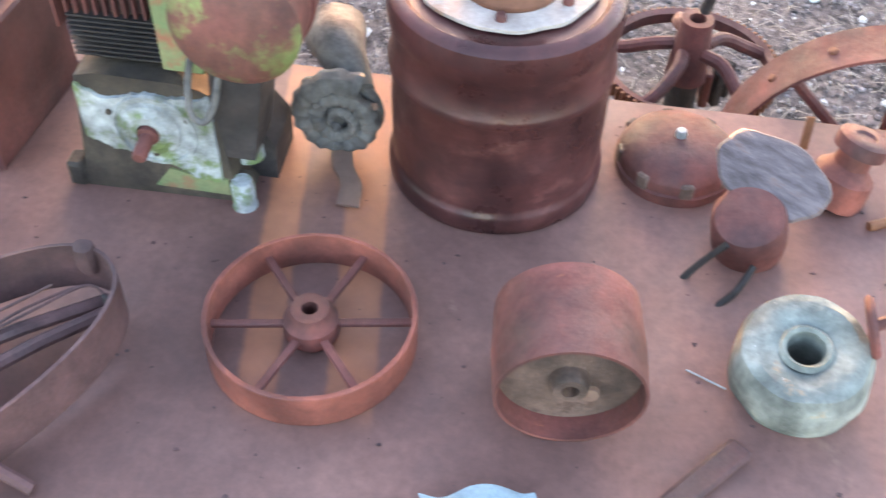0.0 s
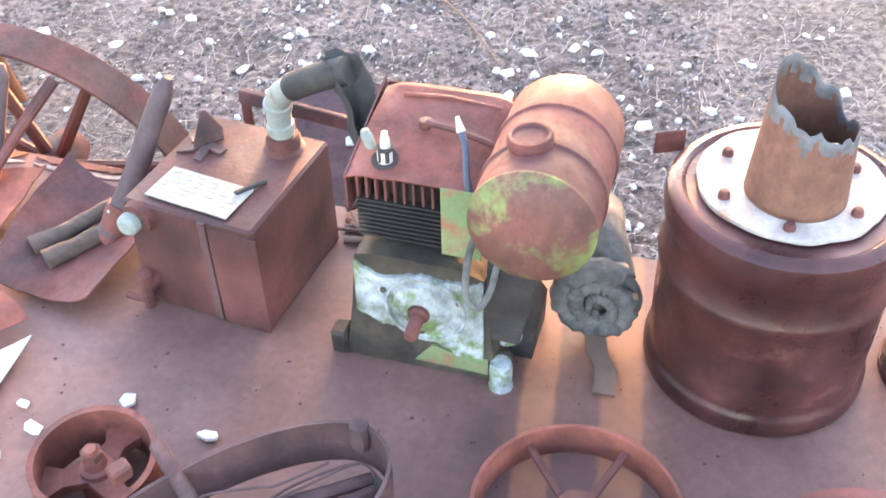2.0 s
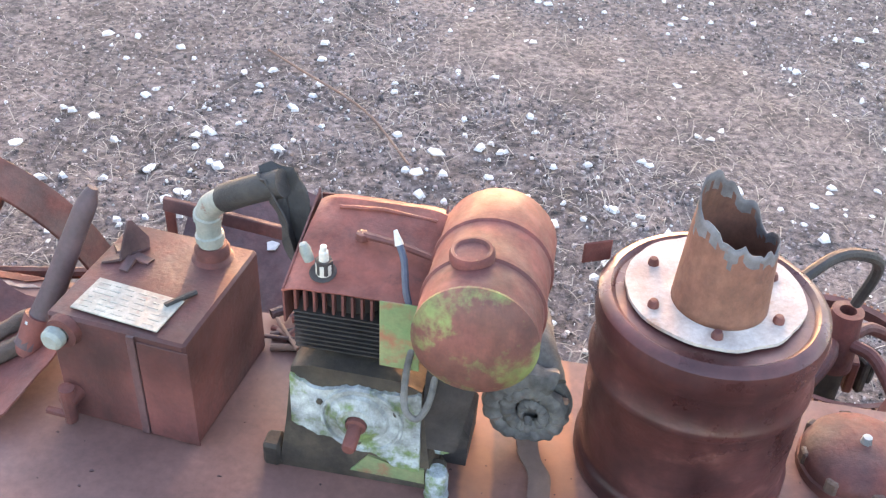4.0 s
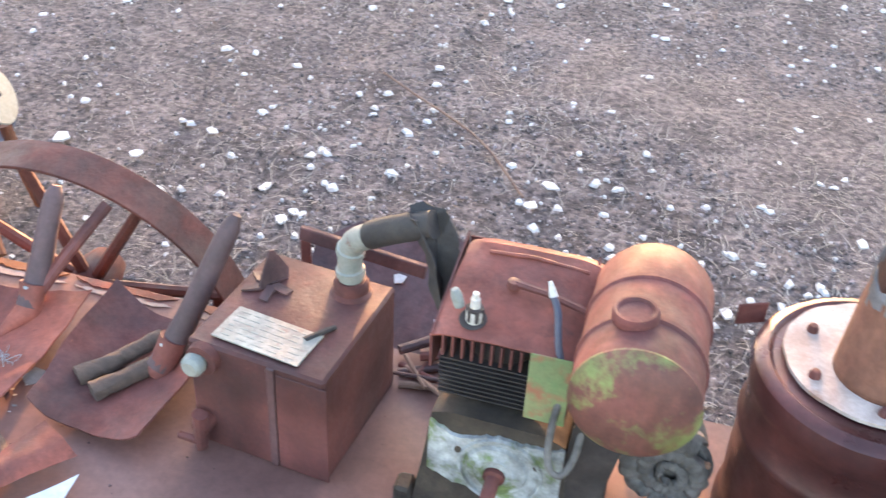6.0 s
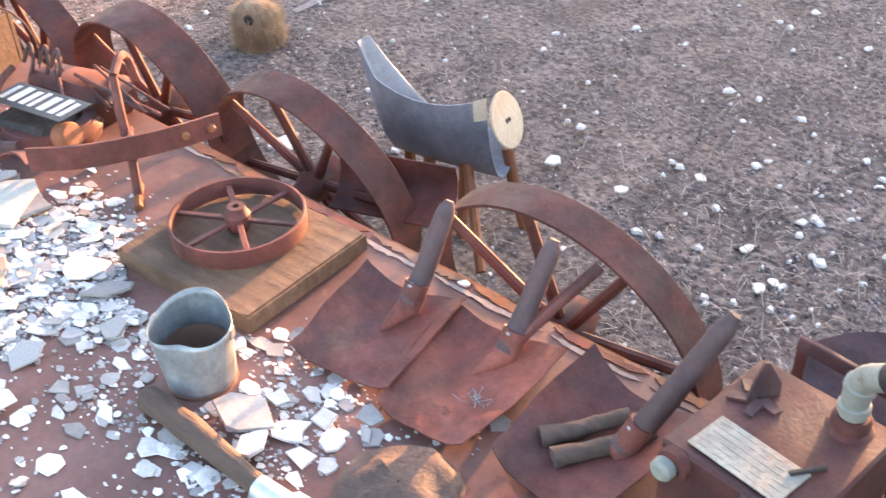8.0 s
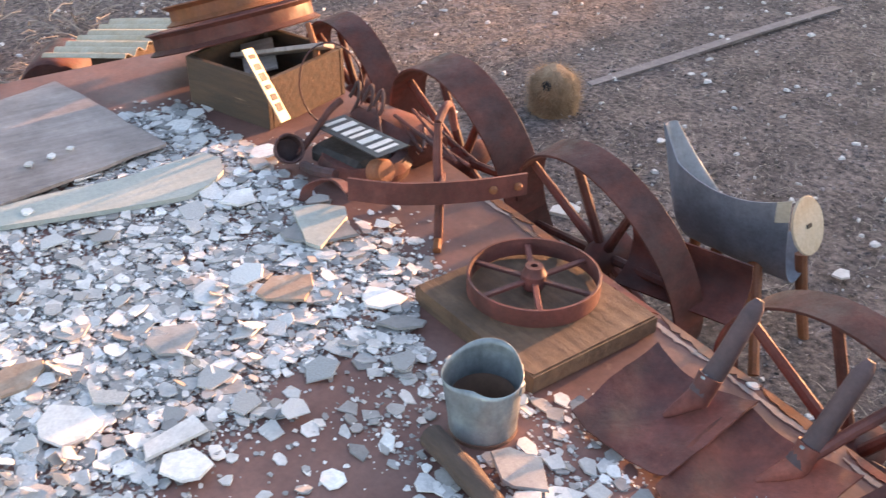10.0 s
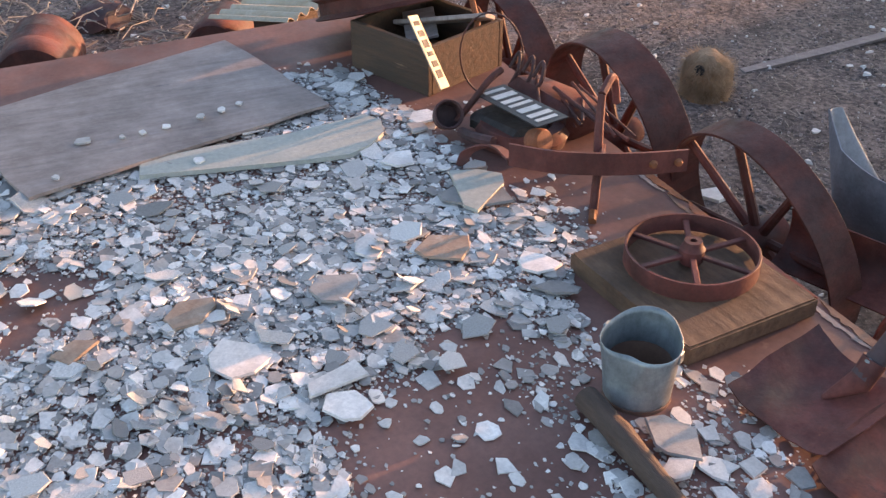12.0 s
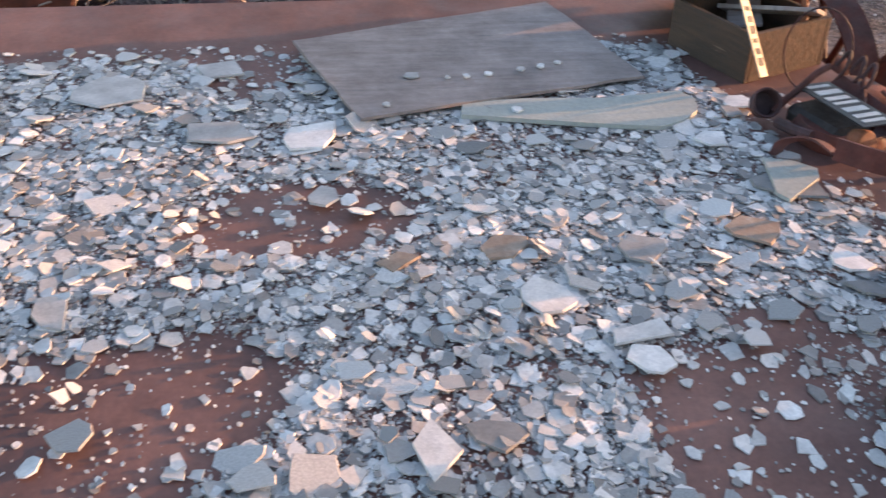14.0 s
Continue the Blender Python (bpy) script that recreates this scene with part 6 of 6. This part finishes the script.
    # the small fragments and crumbs
    for name, num, r0, r1, lab in (("slate_chips", 12500, 0.008, 0.034, "thick litter of small broken grey slate chips"), ("slate_crumbs", 42000, 0.002, 0.008, "fine crumbs and dust of broken slate")):
        bm = B()
        c = 0
        tries = 0
        while c < num and tries < num * 8:
            tries += 1
            x, y = rnd.uniform(-3.65, -1.15), rnd.uniform(-3.1, -0.22)
            cv = cover(x, y)
            if rnd.random() > cv + (0.03 if r0 > 0.01 else 0.06) or not clear(x, y, 0.02):
                continue
            r = r0 + (r1 - r0) * rnd.random() ** 2.0
            shard(rnd, r, min(r * 0.18, 0.0028), bm, pose(x, y, T + 0.001 + rnd.random() * 0.013 * cv, rnd.gauss(0, 6), rnd.gauss(0, 6), 0))
            c += 1
        solid(name, bm, "slate_chip", Matrix(), lab, "slate", kind="stuff", smooth=0)
    verts, faces = [], []
    while len(faces) < 200000:
        x, y = rnd.uniform(-3.65, -1.15), rnd.uniform(-3.1, -0.22)
        cv = cover(x, y)
        if rnd.random() > cv * 1.1 - 0.12 or not clear(x, y, 0.0):
            continue
        r, k = rnd.uniform(0.003, 0.010), len(verts)
        a = rnd.uniform(0, 6.28)
        for i in range(4):
            q = a + 1.57 * i + rnd.uniform(-0.4, 0.4)
            verts.append((x + r * math.cos(q), y + r * rnd.uniform(0.6, 1.0) * math.sin(q), T + 0.0005))
        verts.append((x + rnd.uniform(-0.3, 0.3) * r, y + rnd.uniform(-0.3, 0.3) * r, T + 0.001 + rnd.uniform(0.12, 0.5) * r))
        faces += [(k + i, k + (i + 1) % 4, k + 4) for i in range(4)]
    me = bpy.data.meshes.new("slate_grit")
    me.from_pydata(verts, [], faces)
    me.materials.append(M["slate_grit"])
    tagged(new("slate_grit", me), "grey slate grit covering the rusty deck", "slate", kind="stuff")
    # stray chips further along the deck
    for x, y, r in ((-0.80, -0.70, 0.018), (-0.84, -0.66, 0.02), (-0.87, -0.72, 0.015), (-0.56, -0.60, 0.02), (-0.55, -0.66, 0.018), (-0.78, -0.82, 0.022), (-0.60, -0.86, 0.018), (-0.72, -0.57, 0.018), (-0.90, -0.78, 0.02), (-0.93, -0.66, 0.025), (-0.88, -0.62, 0.012), (-1.33, -0.48, 0.028), (-1.37, -0.53, 0.03), (-1.42, -0.50, 0.035), (-1.45, -0.57, 0.04), (-1.38, -0.60, 0.03), (-1.49, -0.47, 0.03), (-1.33, -0.58, 0.02), (-1.53, -0.52, 0.025), (-1.45, -0.44, 0.022), (-1.36, -0.44, 0.03), (-1.49, -0.02, 0.018), (-1.60, -0.20, 0.02)):
        bm = B()
        shard(rnd, r, 0.005, bm, Matrix())
        solid("slate_chip", bm, "slate", pose(x, y, T + 0.004, rnd.gauss(0, 8), rnd.gauss(0, 8), 0), "pale broken slate chip on the rusty deck", "slate", "stray chips", smooth=0)


M["slate_chip"] = M["slate"].copy()
M["slate_grit"] = material("slate_gravel_dust", (0.33, 0.305, 0.285), (0.46, 0.43, 0.40), 0.75, 0.0, 14, 120, 0.2, vary=0.45)
for key in ("slate_chip", "slate_grit", "pebble"):
    nt = M[key].node_tree
    for nd in list(nt.nodes):
        if nd.type == "OBJECT_INFO":
            g = nt.nodes.new("ShaderNodeNewGeometry")
            for lk in list(nd.outputs["Random"].links):
                nt.links.new(g.outputs["Random Per Island"], lk.to_socket)


def build_yard():
    rnd = random.Random(31)

    def pebble(bm, x, y, r):
        z = -0.004
        vs = []
        a0, el = rnd.uniform(0, 6.28), rnd.uniform(0.5, 1.0)
        ca, sa = math.cos(a0), math.sin(a0)
        for i in range(5):
            a = 1.2566 * i + rnd.uniform(-0.45, 0.45)
            k = r * rnd.uniform(0.65, 1.25)
            dx, dy = k * math.cos(a), k * el * math.sin(a)
            vs.append(Vector((x + dx * ca - dy * sa, y + dx * sa + dy * ca, z)))
        lo = [bm.verts.new(v) for v in vs]
        hi = [bm.verts.new(v * 1 + Vector(((x - v.x) * 0.35, (y - v.y) * 0.25, 0.004 + r * rnd.uniform(0.12, 0.4)))) for v in vs]
        bm.faces.new(hi)
        for i in range(5):
            bm.faces.new((lo[i], lo[(i + 1) % 5], hi[(i + 1) % 5], hi[i]))

    def spot():
        while True:
            x, y = rnd.uniform(-7.5, 2.4), rnd.uniform(0.05, 5.2)
            if rnd.random() < 0.1:
                x, y = rnd.uniform(-7.5, -4.1), rnd.uniform(-4, 0.4)
            if rnd.random() < (1.15 - 0.16 * y) * (1.0 if x > -1.0 else max(0.42, 1.0 + 0.6 * (x + 1.0))):
                return x, y

    for name, num, r0, r1, mat, lab in (("ground_gravel", 60000, 0.002, 0.011, "pebble", "brown-grey gravel and clods scattered over the yard"), ("pale_stones", 3600, 0.003, 0.026, "stone", "scattered pale quartz stones on the earth")):
        bm = B()
        for _ in range(num):
            x, y = spot()
            pebble(bm, x, y, r0 + (r1 - r0) * rnd.random() ** (2.6 if r1 < 0.02 else 3.6))
        solid(name, bm, mat, Matrix(), lab, "stones", kind="stuff", smooth=0)
    for x, y, r in ((-0.53, 1.26, 0.03), (-0.08, 1.08, 0.035), (-1.28, 1.30, 0.03), (-0.49, 1.39, 0.035), (0.47, 1.40, 0.035), (-1.65, 1.33, 0.028), (-1.81, 1.11, 0.03), (-1.34, 1.07, 0.03), (-2.09, 1.12, 0.04), (-1.20, 0.97, 0.03), (-1.22, 0.92, 0.03), (0.1, 0.92, 0.03), (-3.15, 1.3, 0.03), (-2.9, 0.62, 0.07), (-0.9, 0.55, 0.04), (-1.0, 0.62, 0.05), (-3.6, 1.9, 0.02)):
        bm = B()
        shard(rnd, r * 0.9, r * 0.17, bm, Matrix())
        solid("pale_stone", bm, "stone", pose(x, y, 0.0, 0, 0, rnd.uniform(0, 360)), "pale angular stone lying on the earth", "stone", "larger stones", smooth=0)
    bm = B()
    for _ in range(30000):
        x, y = spot()
        clump = noise.noise((x * 1.3, y * 1.3, 3))
        if clump < rnd.uniform(-0.5, 0.45):
            continue
        l, a = rnd.uniform(0.02, 0.05) + 0.08 * rnd.random() ** 4, rnd.uniform(0, 6.28)
        p = Vector((x, y, 0.001))
        d = Vector((math.cos(a), math.sin(a), rnd.uniform(0.0, 0.35))) * l
        s = Vector((-math.sin(a), math.cos(a), 0)) * 0.0015
        q = p + d
        m = p.lerp(q, 0.5) + Vector((0, 0, 0.006))
        v = [bm.verts.new(c) for c in (p - s, p + s, m + s, q, m - s)]
        bm.faces.new(v)
    solid("dry_straw", bm, "straw", Matrix(), "dry grass stalks and twigs strewn on the earth", "dry grass", kind="stuff", smooth=0)
    solid("fallen_wire", tube(B(), spline([(-1.25, 1.95, 0.006), (-1.09, 1.82, 0.012), (-0.78, 1.57, 0.02), (-0.56, 1.29, 0.006)]), 0.0045, 6), "strap", Matrix(), "brown bent wire lying on the earth", "wire")
    solid("fallen_board", rough(slab(B(), [(-3.73, 1.42), (-3.78, 1.43), (-3.82, 1.9), (-3.86, 2.5), (-3.88, 3.2), (-3.83, 3.22), (-3.80, 2.5), (-3.76, 1.9)], 0.012), 0.010, 8), "pebble", pose(0, 0, -0.006), "grey weathered board half sunk in the ground", "board")
    # shaggy tan stump
    t = thing("tree_stump", pose(-3.64, 1.13, 0) @ Matrix.Scale(0.9, 4), "small shaggy tan-brown stump standing in the yard", "stump")
    bm = lathe(B(), [(0, 0.195), (0.05, 0.20), (0.085, 0.18), (0.105, 0.14), (0.105, 0.10), (0.11, 0.03), (0.115, -0.02)], 40, wob=0.12)
    bmesh.ops.subdivide_edges(bm, edges=bm.edges, cuts=1)
    part("stump_body", rough(rough(bm, 0.02, 9), 0.008, 40), "stump", t)
    bm = B()
    for i in range(3200):
        a, z = rnd.uniform(0, 6.28), rnd.uniform(0.0, 0.2)
        rr = 0.108 if z < 0.14 else 0.108 * math.sqrt(max(0.05, 1 - ((z - 0.14) / 0.065) ** 2))
        p = Vector((rr * math.cos(a), rr * math.sin(a), z))
        d = Vector((math.cos(a) * 0.5, math.sin(a) * 0.5, rnd.uniform(-0.9, 0.5))).normalized() * rnd.uniform(0.02, 0.055)
        s = Vector((-math.sin(a), math.cos(a), 0)) * 0.0018
        v = [bm.verts.new(c) for c in (p - s, p + s, p + d)]
        bm.faces.new(v)
    part("shaggy_bark", bm, "stump", t)
    part("knot_hole", lathe(B(), [(0, 0.004), (0.022, 0.003), (0.026, -0.004)], 14, Matrix.Translation((0.055, -0.095, 0.15)) @ Matrix.Rotation(radians(80), 4, "X") @ Matrix.Rotation(radians(25), 4, "Y")), "iron_black", t)
    # scrap drums and brush beyond the deck's end
    for x, y, r, l, rz in ((-4.80, -1.40, 0.16, 0.40, 75), (-4.84, -0.62, 0.13, 0.3, 60), (-5.2, -2.9, 0.25, 0.6, 100)):
        solid("old_drum", lathe(B(), [(0, -l / 2), (r * 0.93, -l / 2), (r, -l / 2 + 0.015), (r * 0.98, -l / 6), (r * 1.02, -l / 6 + 0.01), (r * 0.98, l / 6), (r * 1.02, l / 6 + 0.01), (r, l / 2 - 0.015), (r * 0.93, l / 2), (0, l / 2)], 36), "rust_wheel", pose(x, y, r - 0.02, 90, 0, rz), "old rusted steel drum lying on its side", "drum", "scrap drums")
    bm = B()
    for i in range(900):
        x, y = rnd.uniform(-5.9, -4.25), rnd.uniform(-3.4, 0.1)
        p = Vector((x, y, rnd.uniform(0, 0.10)))
        q = p + Vector((rnd.uniform(-0.16, 0.16), rnd.uniform(-0.16, 0.16), rnd.uniform(-0.04, 0.10)))
        tube(bm, [p, p.lerp(q, 0.5) + Vector((rnd.uniform(-0.02, 0.02), rnd.uniform(-0.02, 0.02), 0.02)), q], rnd.uniform(0.0015, 0.005), 4, False)
    solid("brush_litter", bm, "straw", Matrix(), "tangled dry twigs and dead brush on the ground", "dry brush", kind="stuff", smooth=0)
    for i in range(26):
        x, y = rnd.uniform(-5.7, -4.35), rnd.uniform(-3.0, 0.0)
        solid("scrap_lump", rough(lathe(B(), [(0, 0.11), (0.08, 0.10), (0.15, 0.05), (0.16, 0.0)], 16), 0.05, 9, i * 3.1), rnd.choice(("iron_black", "horn", "rust_dark")), pose(x, y, 0, 0, 0, i * 40), "dark lump of scrap among dead brush", "scrap metal", "scrap lumps")
    solid("small_hammer", box(tube(B(), [(0, 0, 0.012), (0.16, 0.02, 0.012)], 0.012, 8), (0.17, 0.02, 0.014), (0.035, 0.09, 0.028), bev=0.005), "white_bar", pose(-4.3, -2.42, 0.012, 0, 0, 25), "pale bleached hammer lying past the deck", "hammer")


def build_deck_grit():
    rnd = random.Random(77)
    bm = B()
    for _ in range(420):
        x, y = rnd.uniform(-1.3, 1.3), rnd.uniform(-0.93, -0.02)
        shard(rnd, 0.0012 + 0.004 * rnd.random() ** 4, 0.0012, bm, pose(x, y, T + 0.0003))
    solid("deck_grit", bm, "rust_dark", Matrix(), "specks of rust and grit on the deck", "grit", kind="stuff", smooth=0)
    for x, y, r in ((-3.27, -1.42, 0.03), (-3.25, -1.31, 0.014), (-3.255, -1.25, 0.018), (-3.265, -1.18, 0.016), (-3.29, -1.07, 0.02), (-3.31, -1.0, 0.018), (-3.33, -0.94, 0.016), (-3.08, -1.52, 0.018), (-3.04, -1.14, 0.024), (-3.48, -0.45, 0.045)):
        bm = B()
        shard(rnd, r, 0.005, bm, Matrix())
        on = T + 0.042 if (x < -3.12 or y < -1.4) and y < -0.6 else T + (0.027 if y < -0.6 else 0.002)
        solid("slate_chip", bm, "slate", pose(x, y, on, 0, 0, 0), "pale slate chip resting on a flat sheet", "slate", "stray chips", smooth=0)


build_edge()
build_deck_grit()
build_shovels()
build_standing_wheels()
build_seat()
build_plank_and_wheel()
build_bucket()
build_band_stand()
build_machine_heap()
build_boards()
build_yard()
build_slates()
